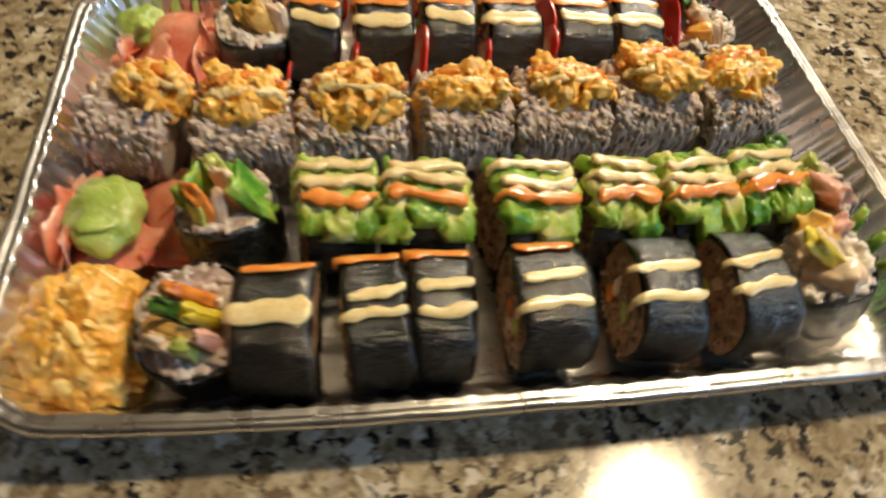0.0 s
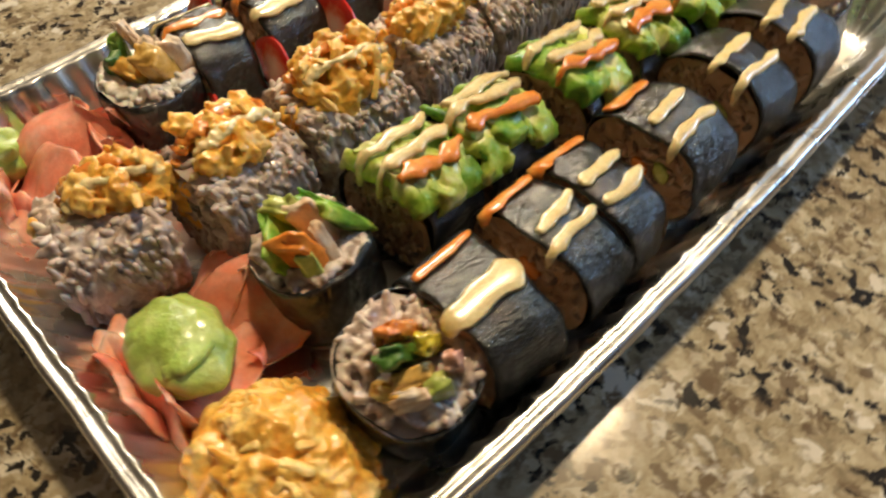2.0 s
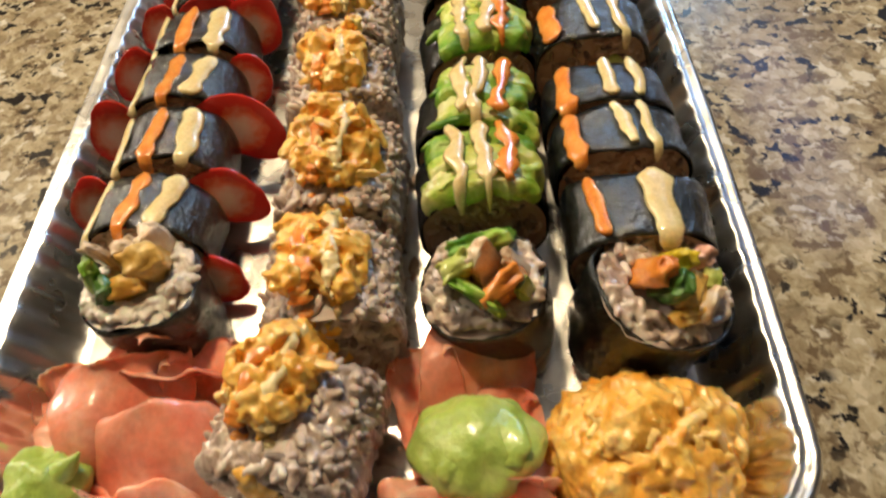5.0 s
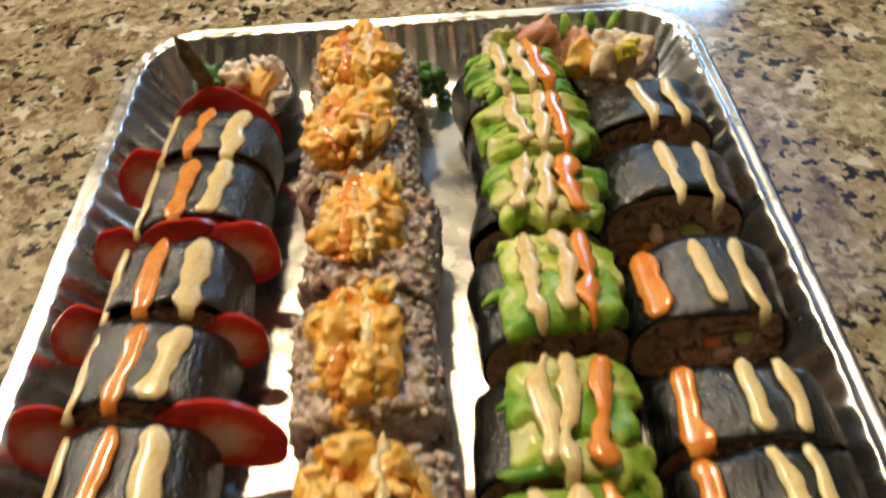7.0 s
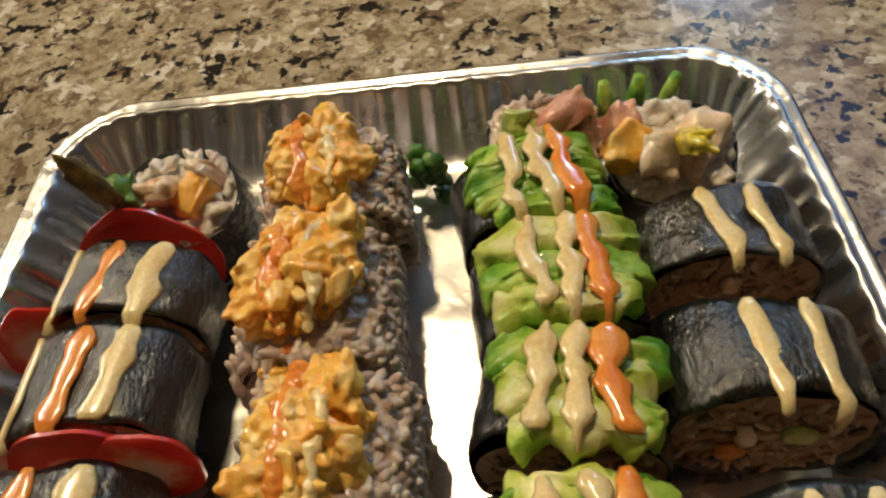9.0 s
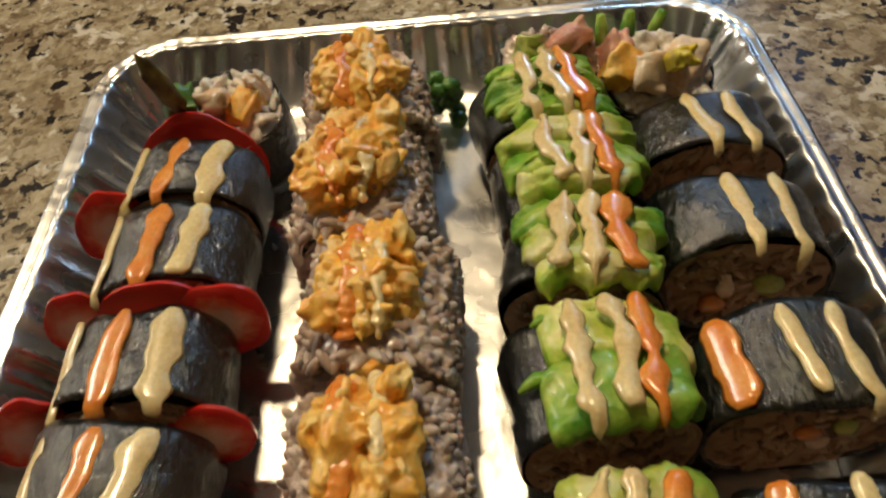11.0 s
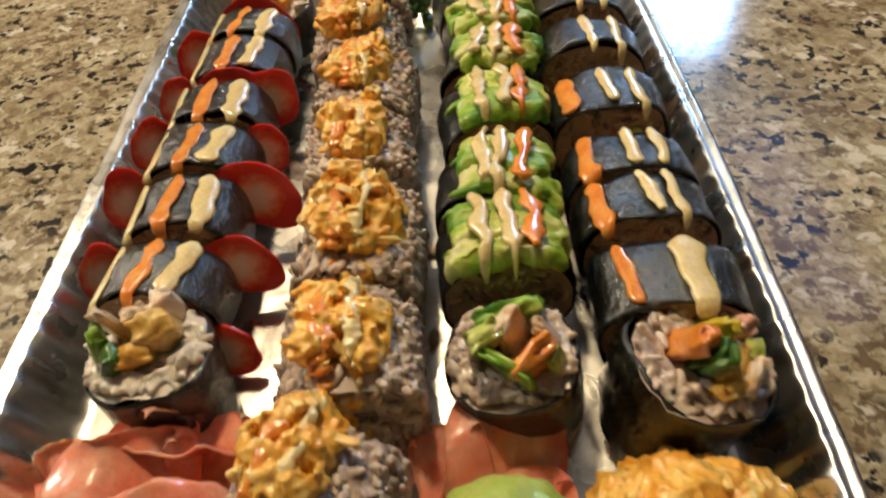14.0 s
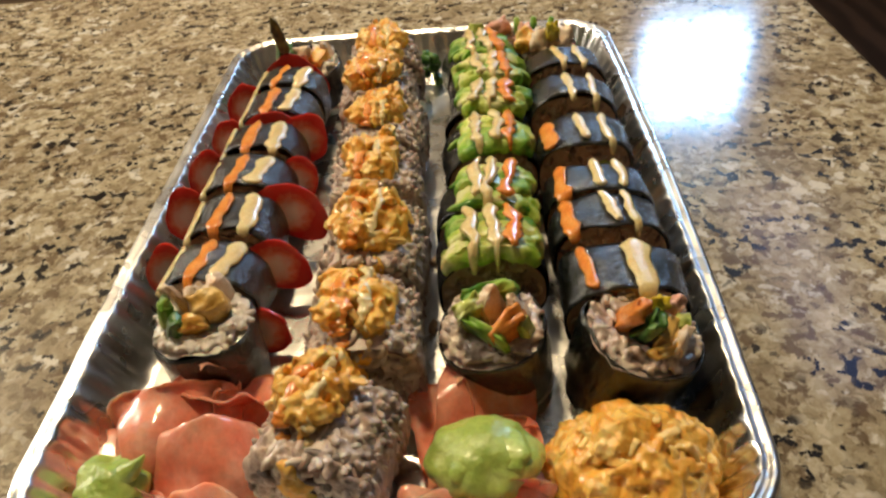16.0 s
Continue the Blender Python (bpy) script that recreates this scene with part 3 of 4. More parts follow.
def shaggy(g, c, r, seed, amp, sub=5, flat=None):
    """A rough heap: an ellipsoid roughened at four scales."""
    v, f = ico(sub)
    out = []
    o = Vector((seed, -seed * 0.7, seed * 1.3))
    for d in v:
        p = Vector((d[0] * r[0], d[1] * r[1], d[2] * r[2]))
        n = Vector((d[0] / r[0], d[1] / r[1], d[2] / r[2])).normalized()
        h = noise.noise(p * 80 + o) + 0.60 * noise.noise(p * 190 + o) + 0.50 * (0.35 - abs(noise.noise(Vector((p.x, p.y * 0.5, p.z)) * 360 + o))) + 0.22 * noise.noise(p * 700 + o)
        p = p + n * (amp * h) + Vector(c)
        if flat is not None and p.z < flat:
            p.z = flat
        out.append(p)
    g.add(out, f)


def crab_clumps(g, pale, c, r, rng, lumps, strips, size=1.0, sink=0.0, toss=0.35):
    """Soft lumps and short flat torn strips lying on an ellipsoid."""
    for k in range(lumps + strips):
        a, q = rng.uniform(0, 2 * math.pi), math.sqrt(rng.random()) * 0.97
        d = Vector((q * math.cos(a), q * math.sin(a), math.sqrt(1 - q * q)))
        n = Vector((d.x / r[0], d.y / r[1], d.z / r[2])).normalized()
        p = Vector((d.x * r[0], d.y * r[1], d.z * r[2])) - n * (rng.uniform(0.0, 0.0020) + sink) + Vector(c)
        to = pale if rng.random() < 0.18 else g
        e = (Vector((0, 0, 1)).rotation_difference(n).to_matrix() @ Euler((rng.uniform(-toss, toss), rng.uniform(-toss, toss), rng.uniform(0, 3.14))).to_matrix()).to_euler()
        turn = [math.degrees(w) for w in e]
        if k < lumps:
            b = rng.uniform(0.0020, 0.0036) * size
            blob(to, p, (b * rng.uniform(1.0, 1.7), b, b * rng.uniform(0.6, 0.9)), 0.55, 1.7, 3, turn, rng.random() * 30)
        else:
            blob(to, p, (rng.uniform(0.0035, 0.0070) * size, rng.uniform(0.0012, 0.0020), rng.uniform(0.0009, 0.0013)), 0.35, 1.5, 3, turn, rng.random() * 30, None, 0.7)


def crab_roll(loc, length, turn, rx, rz, seed, tilt=0, heap=1.0, shift=(0, 0)):
    """An inside-out rice roll under a heap of shredded crab with sauce."""
    rng = random.Random(seed)
    t = thing("crab_roll_piece", pose(*loc, tilt, 0, turn), "purple rice roll piece heaped with orange spicy crab", "sushi", "crab topped rolls")
    g = Geo()
    V, F = [], []
    rings, sides = 13, 40
    for i in range(rings):
        q = i / (rings - 1)
        y = length * (q - 0.5)
        pinch = 1 - 0.10 * abs(2 * q - 1) ** 6
        for k in range(sides):
            a = 2 * math.pi * k / sides
            x, z = section(a, rx * pinch, rz * pinch)
            w = 0.0014 * noise.noise(Vector((x * 260 + seed, y * 260, z * 260)))
            V.append((x + w * math.cos(a), y, max(z + rz * (1 - pinch) + w * math.sin(a), 0)))
    for i in range(rings - 1):
        for k in range(sides):
            a, b = i * sides + k, i * sides + (k + 1) % sides
            F.append((a, a + sides, b + sides, b))
    g.add(V, F)
    face_fill(g, rx * 0.9, rz * 0.9, -length / 2, -1, seed, rough=0.002)
    face_fill(g, rx * 0.9, rz * 0.9, length / 2, 1, seed + 3)
    part("rice", g, RICE_PURPLE, t, "purple-grey rice with black grains")
    g = Geo()
    grains_on_skin(g, rx - 0.0002, rz - 0.0001, length, rng, 420, size=0.0046)
    grains_on_face(g, rx * 0.9, rz * 0.9, -length / 2, -1, rng, 130, 0.0042)
    fuse(part("rice_skin", g, RICE_SKIN, t, "sticky rice grains pressed together"), 0.0006, 6)
    g = Geo()
    grains_on_skin(g, rx + 0.0002, rz + 0.0001, length, rng, 230, size=0.0044)
    grains_on_face(g, rx * 0.9, rz * 0.9, -length / 2 - 0.0006, -1, rng, 95, 0.0040)
    part("grain_layer", g, RICE_PURPLE, t, "", "stuff")
    g = Geo()
    tube(g, [(0.004 * math.cos(a * 0.7) * (0.6 + a / 5), -length / 2 - 0.0004, rz + 0.004 * math.sin(a * 0.7) * (0.6 + a / 5)) for a in range(8)], 0.0007, 6)
    part("nori", g, NORI, t)
    g = Geo()
    blob(g, (0.0, -length / 2 - 0.0002, rz * 0.9), (0.006, 0.002, 0.005), 0.4, 2, 2, (0, 20, 0), seed)
    part("filling", g, CRAB, t)
    sx, sy = shift
    hw, hl, hh = 0.0160 * heap, length * 0.48, 0.0115 * heap
    cz = 2 * rz - 0.0020
    g, pale = Geo(), Geo()
    shaggy(g, (sx, sy, cz), (hw * 0.84, hl * 0.90, hh * 0.84), seed * 1.7, 0.0070)
    crab_clumps(g, pale, (sx, sy, cz), (hw, hl, hh), rng, 20, 20, 1.05, -0.0006, 0.8)
    for k in range(3):
        blob(g, (sx + rng.uniform(-0.7, 0.7) * hw, sy + hl * (0.6 * k - 0.6), cz + hh * rng.uniform(0.55, 0.95)), (rng.uniform(0.0045, 0.0070), rng.uniform(0.0038, 0.0055), rng.uniform(0.0035, 0.0052)), 0.6, 1.8, 4, (rng.uniform(-30, 30), rng.uniform(-30, 30), rng.uniform(0, 180)), rng.random() * 30)
    top = fuse(part("topping", g, CRAB, t, "shredded crab in orange spicy mayonnaise"), 0.0006, 3)
    fuse(part("pale_crab", pale, CRAB_PALE, top, "paler crab shreds"), 0.0006, 2)
    # clumps slid down the near side
    low = Geo()
    for k in range(9):
        q = k / 8
        blob(low, (sx + rng.uniform(-0.5, 0.5) * hw * (1 - 0.5 * q), -length / 2 - rng.uniform(-0.001, 0.0018), rz * (1.85 - 1.0 * q)), (rng.uniform(0.0025, 0.0048), 0.0024, rng.uniform(0.0026, 0.0044)), 0.5, 1.6, 3, (rng.uniform(-30, 30), rng.uniform(-40, 40), rng.uniform(-30, 30)), rng.random() * 30)
    fuse(part("fallen_crab", low, CRAB, t), 0.0006, 3)
    for m, xx, w, down in ((ORANGE, sx - 0.0045, 0.0062, rng.uniform(0.2, 0.9)), (CREAM, sx + 0.0045, 0.0046, rng.uniform(0.0, 0.4))):
        g = Geo()
        for k in range(19):
            q = 0.85 - 1.85 * k / 15
            x = xx + 0.0026 * noise.noise(Vector((k * 0.35, seed, xx * 100)))
            b = w * 0.5 * max(0.35, 0.9 + 0.9 * noise.noise(Vector((k * 0.6, seed * 1.3, xx * 200))))
            if k <= 15:
                zz = max(0.0, 1 - ((x - sx) / hw) ** 2 - q * q * 0.97)
                blob(g, (x, sy + hl * q, cz + hh * math.sqrt(zz) + 0.0006), (b, 0.0026, 0.0016), 0.35, 1.6, 3, (math.degrees(0.6 * q), 25 * (x - sx) / hw, 0), rng.random() * 20)
            else:
                blob(g, (x, sy - hl - 0.0016, max(cz - down * rz * (k - 15) * 0.45, 0.004)), (b * 0.8, 0.0014, 0.0034), 0.35, 1.6, 3, (0, 0, 0), rng.random() * 20)
        fuse(part("sauce_drizzle", g, m, top), 0.0006, 4)
    return t


def avocado_slab(g, rx, rz, y0, y1, a0, a1, thick, seed, slope=0.0):
    """A slice of avocado bent over a roll between two angles, with rounded lumpy edges."""
    n, m = 26, 11
    V, F = [], []
    for side in (0, 1):
        for i in range(n + 1):
            q = i / n
            a = a0 + (a1 - a0) * q
            edge = min(1.0, 6.0 * min(q, 1 - q) + 0.10) ** 0.4
            for j in range(m + 1):
                p = j / m
                lip = min(1.0, 6.0 * min(p, 1 - p) + 0.10) ** 0.35
                h = thick * edge * lip * (1 + 0.45 * noise.noise(Vector((q * 4 + seed, p * 2.5, seed))) + 0.24 * noise.noise(Vector((q * 11 + seed, p * 6, seed)))) if side else -0.0004
                x, z = section(a, rx + h, rz + h, 2.3)
                bulge = (0.0010 * math.sin(q * math.pi)) * (p - 0.5) * 2 + 0.0034 * noise.noise(Vector((q * 6, p * 3, seed + 5))) + 0.0016 * noise.noise(Vector((q * 17, p * 2, seed)))
                V.append((x, y0 + (y1 - y0) * p + bulge + slope * (q - 0.5), z - h + (slope * 0.0)))
    w = m + 1
    half = (n + 1) * w
    for i in range(n):
        for j in range(m):
            a = i * w + j
            F.append((a, a + w, a + w + 1, a + 1))
            b = a + half
            F.append((b, b + 1, b + w + 1, b + w))
    for i in range(n):
        for j, s in ((0, 1), (m, -1)):
            a, b = i * w + j, (i + 1) * w + j
            F.append((a, a + half, b + half, b)[::s])
    for j in range(m):
        for i, s in ((0, -1), (n, 1)):
            a, b = i * w + j, i * w + j + 1
            F.append((a, a + half, b + half, b)[::s])
    g.add(V, F)


def avocado_roll(loc, length, turn, rx, rz, seed, tilt=0, slices=3, green=False):
    rng = random.Random(seed)
    t = thing("avocado_roll_piece", pose(*loc, tilt, 0, turn), "nori roll piece draped with sauced avocado slices", "sushi", "avocado topped rolls")
    g = Geo()
    skin(g, rx, rz, length, seed)
    part("nori", g, NORI, t)
    g = Geo()
    face_fill(g, rx - 0.0012, rz - 0.0012, -length / 2, -1, seed)
    part("cut_face", g, RICE_BROWN, t)
    g = Geo()
    face_fill(g, rx - 0.0012, rz - 0.0012, length / 2, 1, seed + 2)
    part("cut_face", g, RICE_BROWN, t)
    g = Geo()
    grains_on_face(g, rx * 0.92, rz * 0.92, -length / 2, -1, rng, 130)
    part("grain_layer", g, RICE_BROWN, t, "", "stuff")
    step = (length + 0.003) / slices
    for k in range(slices):
        g = Geo()
        y = -length / 2 - 0.002 + step * k
        avocado_slab(g, rx, rz + 0.0003, y, y + step * rng.uniform(1.0, 1.25), radians(rng.uniform(22, 48)), radians(rng.uniform(114, 142)), rng.uniform(0.0040, 0.0066), seed + k * 3.3, rng.uniform(-0.006, 0.006))
        sl = part("avocado_slice", g, AVOCADO_GREEN if (green or (k + seed) % 3 == 2) else AVOCADO, t)
        # the deep green skin side of the slice shows along its torn edge
        g = Geo()
        a0, a1, e = rng.uniform(38, 60), rng.uniform(110, 140), step * rng.choice((0.12, 0.95))
        pts, rad = [], []
        for i in range(12):
            a = radians(a0 + (a1 - a0) * i / 11)
            x, z = section(a, rx + 0.0034, rz + 0.0034, 2.3)
            pts.append((x, y + e + 0.0016 * noise.noise(Vector((i * 0.5, seed, k))), z - 0.0034))
            rad.append((0.0016 + 0.0012 * noise.noise(Vector((i * 0.6, k, seed)))) * (0.4 if i in (0, 11) else 1))
        tube(g, pts, rad, 8)
        part("skin_side", g, AVOCADO_GREEN, sl, "deep green outer side of the avocado")
    for m, xx, w in ((CREAM, -0.0065, 0.0046), (CREAM, 0.0025, 0.0052), (ORANGE, 0.0105, 0.0056)):
        g = Geo()
        xx += rng.uniform(-0.0012, 0.0012)
        stripe(g, rx + 0.004, rz + 0.0040, xx, xx + rng.uniform(-0.002, 0.002), -length / 2 - 0.0015, length / 2, w, rng, 0.0017, rng.choice((0, 0.006, 0.012)), 0.95)
        ob = part("sauce_stripe", g, m, t)
    return t


def strawberry(loc, turn, r, seed, wide=1.0):
    """A thin upright strawberry slice, its cut face to the front."""
    n, th = 40, 0.0022
    V, F = [], []
    rng = random.Random(seed)
    for y, k in ((-th / 2, 0.93), (-th / 4, 1.0), (th / 4, 1.0), (th / 2, 0.93)):
        for i in range(n):
            a = 2 * math.pi * i / n
            q = k * (1 + 0.13 * noise.noise(Vector((math.cos(a) * 1.6 + seed, math.sin(a) * 1.6, 1)))) * (1 - 0.16 * max(0, -math.sin(a)) ** 2)
            V.append((wide * r * q * math.cos(a) * (1 - 0.22 * math.sin(a)), y + 0.0016 * math.cos(a) ** 2, r * 1.15 * q * math.sin(a)))
    t = thing("strawberry_slice", pose(*loc, *turn), "thin bright red strawberry slice tucked beside a roll", "strawberry", "strawberry slices")
    g = Geo()
    g.add(V[n:3 * n], [(i, (i + 1) % n, n + (i + 1) % n, n + i) for i in range(n)])
    part("rind", g, BERRY_SKIN, t, "shiny red outer rim")
    for j0, j1, y, sg in ((0, 1, -th / 2 - 0.0003, 1), (3, 2, th / 2 + 0.0003, -1)):
        g = Geo()
        g.add(V[j0 * n:j0 * n + n] + V[j1 * n:j1 * n + n] + [(0, y, 0)], [(2 * n, (i + 1) % n, i)[::sg] for i in range(n)] + [(i, (i + 1) % n, n + (i + 1) % n, n + i)[::sg] for i in range(n)])
        part("flesh", g, STRAWBERRY, t)
    return t


def sheet(g, c, sx, sy, turn, fold, seed, thick=0.0010):
    """A thin, draped and curled slice of pickled ginger with an uneven outline."""
    n, m = 26, 22
    rot = Euler([radians(a) for a in turn]).to_matrix()
    V, F = [], []
    for side in (1, -1):
        for i in range(n + 1):
            for j in range(m + 1):
                u, v = i / n * 2 - 1, j / m * 2 - 1
                k = math.sqrt(max(0.0, 1 - 0.36 * (abs(u) ** 4 + abs(v) ** 4)))
                k *= 1 + 0.16 * noise.noise(Vector((u * 1.4 + seed, v * 1.4, 3.0))) + 0.05 * noise.noise(Vector((u * 5, v * 5, seed)))
                x, y = sx * u * k, sy * v * k
                w = u * 0.8 + v * 0.35 * math.sin(seed * 3)
                z = 1.5 * fold * math.cos(w * 2.6 + seed) + 0.7 * fold * math.sin(v * 2.6 + u * 0.8 + seed * 2) + 0.0030 * noise.noise(Vector((u * 1.5 + seed, v * 1.5, seed)))
                z += 0.0045 * max(0.0, math.sin(seed * 5)) * max(0.0, v) ** 3 - 0.0050 * max(0.0, -v) ** 3 + 0.0004 * noise.noise(Vector((u * 9, v * 2.5, seed)))
                p = rot @ Vector((x, y, z + side * thick / 2)) + Vector(c)
                p.z = max(p.z, 0.0006 + (0.0005 if side > 0 else 0))
                V.append(p)
    w = m + 1
    half = (n + 1) * w
    for i in range(n):
        for j in range(m):
            a = i * w + j
            F.append((a, a + w, a + w + 1, a + 1))
            F.append((a + half, a + half + 1, a + half + w + 1, a + half + w))
    for i in range(n):
        for j, s in ((0, 1), (m, -1)):
            a, b = i * w + j, (i + 1) * w + j
            F.append((a, a + half, b + half, b)[::-s])
    for j in range(m):
        for i, s in ((0, -1), (n, 1)):
            a, b = i * w + j, i * w + j + 1
            F.append((a, a + half, b + half, b)[::-s])
    g.add(V, F)


def ginger_ribbon(t, path, height, lean, seed, thick=0.0011):
    """A slice standing on edge, bent along a path; its top edge leans over and waves."""
    n, m = 8 * (len(path) - 1), 7
    V, F = [], []
    pts = []
    for i in range(n + 1):
        q = i / n * (len(path) - 1)
        k = min(int(q), len(path) - 2)
        f = q - k
        p0, p1, p2, p3 = (Vector(path[max(0, min(len(path) - 1, k + d))]) for d in (-1, 0, 1, 2))
        pts.append(0.5 * (2 * p1 + (p2 - p0) * f + (2 * p0 - 5 * p1 + 4 * p2 - p3) * f * f + (3 * p1 - p0 - 3 * p2 + p3) * f ** 3))
    for side in (-1, 1):
        for i, p in enumerate(pts):
            d = (pts[min(i + 1, n)] - pts[max(i - 1, 0)]).normalized()
            s = Vector((d.y, -d.x, 0))
            e = min(1.0, 0.45 + 3.0 * min(i, n - i) / n)
            for j in range(m + 1):
                v = j / m
                h = height * e * (1 + 0.22 * noise.noise(Vector((i * 0.28, seed, 0))))
                off = lean * v * v + 0.0016 * noise.noise(Vector((i * 0.3, v * 2, seed))) + side * thick / 2
                V.append(p + s * off + Vector((0, 0, h * v * (1 - 0.18 * v))))
    w, half = m + 1, (n + 1) * (m + 1)
    for i in range(n):
        for j in range(m):
            a = i * w + j
            F.append((a, a + 1, a + w + 1, a + w))
            F.append((a + half, a + half + w, a + half + w + 1, a + half + 1))
        for j, sg in ((0, 1), (m, -1)):
            a, b = i * w + j, (i + 1) * w + j
            F.append((a, b, b + half, a + half)[::sg])
    for j in range(m):
        for i, sg in ((0, -1), (n, 1)):
            a, b = i * w + j, i * w + j + 1
            F.append((a, b, b + half, a + half)[::sg])
    g = Geo()
    g.add(V, F)
    part("ginger_slice", g, GINGER, t)


def ginger(loc, slices, label):
    t = thing("pickled_ginger", pose(*loc), label, "ginger", "ginger garnishes")
    for i, (c, sx, sy, turn, fold) in enumerate(slices):
        g = Geo()
        sheet(g, c, sx * 1.2, sy * 1.2, turn, fold * 1.15, i * 1.3 + loc[0] * 50)
        part("ginger_slice", g, GINGER, t)
    return t


def wasabi(loc, r, seed, peaks):
    t = thing("wasabi_dollop", pose(*loc), "pale green wasabi dollop resting on pickled ginger", "wasabi", "wasabi dollops")
    g = Geo()
    mass(g, (0, 0, r[2] * 0.4), r, seed, 0.0005, r[0] * 0.55, peaks, 5, flat=0.0)
    part("paste", g, WASABI, t)
    rng = random.Random(int(seed * 10))
    for k in range(2 if peaks < 0.25 else 1):
        a = k * 2.1 + seed
        g = Geo()
        if peaks < 0.25:
            blob(g, (r[0] * 0.40 * math.cos(a), r[1] * 0.30 * math.sin(a), r[2] * 0.98), (r[0] * 0.52, r[1] * 0.45, r[2] * 0.38), 0.3, 1.4, 4, (rng.uniform(-15, 15), rng.uniform(-15, 15), rng.uniform(0, 180)), seed + k)
            part("fold", g, WASABI, t)
        else:
            d = Vector((math.cos(a), math.sin(a), 0.55))
            tube(g, [Vector((0, 0, r[2] * 0.5)) + d * (r[0] * q) + Vector((0, 0, 0.002 * q * q)) for q in (0.2, 0.5, 0.8, 1.05, 1.3)], [r[0] * q for q in (0.50, 0.42, 0.28, 0.14, 0.04)], 10)
            part("peak", g, WASABI, t)


def crab_mound(loc):
    t = thing("crab_salad_mound", pose(*loc), "mound of orange shredded spicy crab salad", "crab salad")
    rng = random.Random(77)
    g, pale = Geo(), Geo()
    shaggy(g, (0, 0, 0.008), (0.0290, 0.0248, 0.0245), 3.0, 0.0050, 6, 0.0)
    crab_clumps(g, pale, (0, 0, 0.0075), (0.0298, 0.0255, 0.0255), rng, 24, 95, 0.85, 0.0004)
    for k in range(46):
        a = 2 * math.pi * k / 46 + rng.uniform(-0.05, 0.05)
        blob(g, (0.0295 * math.cos(a), 0.0250 * math.sin(a), rng.uniform(0.003, 0.011)), (rng.uniform(0.0025, 0.0045), 0.0024, rng.uniform(0.0024, 0.0045)), 0.5, 1.7, 3, (rng.uniform(-40, 40), rng.uniform(-40, 40), rng.uniform(0, 180)), rng.random() * 30, 0.0)
    top = fuse(part("crab", g, CRAB, t), 0.0006, 3)
    fuse(part("pale_crab", pale, CRAB_PALE, top, "paler crab shreds"), 0.0006, 3)


def stick(t, name, m, p0, p1, w, h, seed, label=""):
    """A cut stick of vegetable, slightly bent and tapered."""
    g = Geo()
    p0, p1 = Vector(p0), Vector(p1)
    pts = [p0.lerp(p1, k / 6) + Vector((0.0006 * noise.noise(Vector((k, seed, 0))), 0, 0.0005 * noise.noise(Vector((0, k, seed))))) for k in range(7)]
    tube(g, pts, [w * q for q in (0.7, 1.0, 1.05, 1.0, 1.0, 0.95, 0.6)], 8, h / w)
    return part(name, g, m, t, label)


def end_piece(loc, length, tilt, turn, r, seed, label, rice, fillings, lumps=40, lean=0):
    """A roll's ragged end piece standing up, cut face upwards: seaweed cup, rice, fillings sticking out. Its axis is +y of the tilted pose."""
    rng = random.Random(seed)
    t = thing("sushi_end_piece", pose(*loc, 0, lean, turn) @ pose(0, 0, 0, tilt) @ pose(0, 0, -r * 0.92), label, "sushi", "ragged end pieces")
    g = Geo()
    skin(g, r, r * 0.92, length, seed, 0.0011)
    part("nori", g, NORI, t)
    g = Geo()
    face_fill(g, r - 0.001, r * 0.92 - 0.001, -length / 2, -1, seed, rough=0.003)
    part("cut_face", g, rice, t)
    g = Geo()
    face_fill(g, r - 0.001, r * 0.92 - 0.001, length / 2, 1, seed + 1)
    part("cut_face", g, rice, t)
    g = Geo()
    loose = Geo()
    for k in range(lumps * 6):
        a, q = rng.uniform(0, 2 * math.pi), math.sqrt(rng.uniform(0.30, 0.76))
        x, z = section(a, r * q, r * 0.92 * q)
        z += r * 0.92 * (1 - q)
        up = 0.0008 + 0.0034 * noise.noise(Vector((x * 110, z * 110, seed)))
        blob(loose if k % 8 == 0 else g, (x, -length / 2 - up * (1.4 if k % 8 == 0 else 1.0), z), (0.0031 * rng.uniform(0.7, 1.25), 0.0016, 0.0014), 0.15, 2, 2, (rng.uniform(-40, 40), rng.uniform(0, 180), rng.uniform(-50, 50)), rng.random() * 9)
    fuse(part("rice", g, RICE_STICKY if rice is RICE_WHITE else RICE_SKIN, t, "sticky torn rice"), 0.0006, 2)
    part("grain_layer", loose, rice, t, "", "stuff")
    for nm, m, x, z, out, sx, sz, spin in fillings:
        g = Geo()
        blob(g, (x * 1.1, -length / 2 - out * 0.45, z * 1.1 + r * 0.92), (sx * 1.8, out * 1.15 + 0.002, sz * 1.6), 0.30, 1.6, 4, (math.degrees(0.55 * math.cos(spin)), math.degrees(-spin), math.degrees(-0.45 * math.sin(spin))), seed + x * 300, None, 0.50)
        part(nm, g, m, t)
    return t


def crumb(loc, r, m, label, seed):
    g = Geo()
    blob(g, (0, 0, r[2] * 0.7), r, 0.5, 2, 3, (0, 0, seed * 40), seed, flat=0.0)
    ob = new("food_crumb", g.mesh("food_crumb", m))
    ob.location = loc
    tagged(ob, label, "crumb")


# ---- the place, put together ----
room()
counter()
tray()

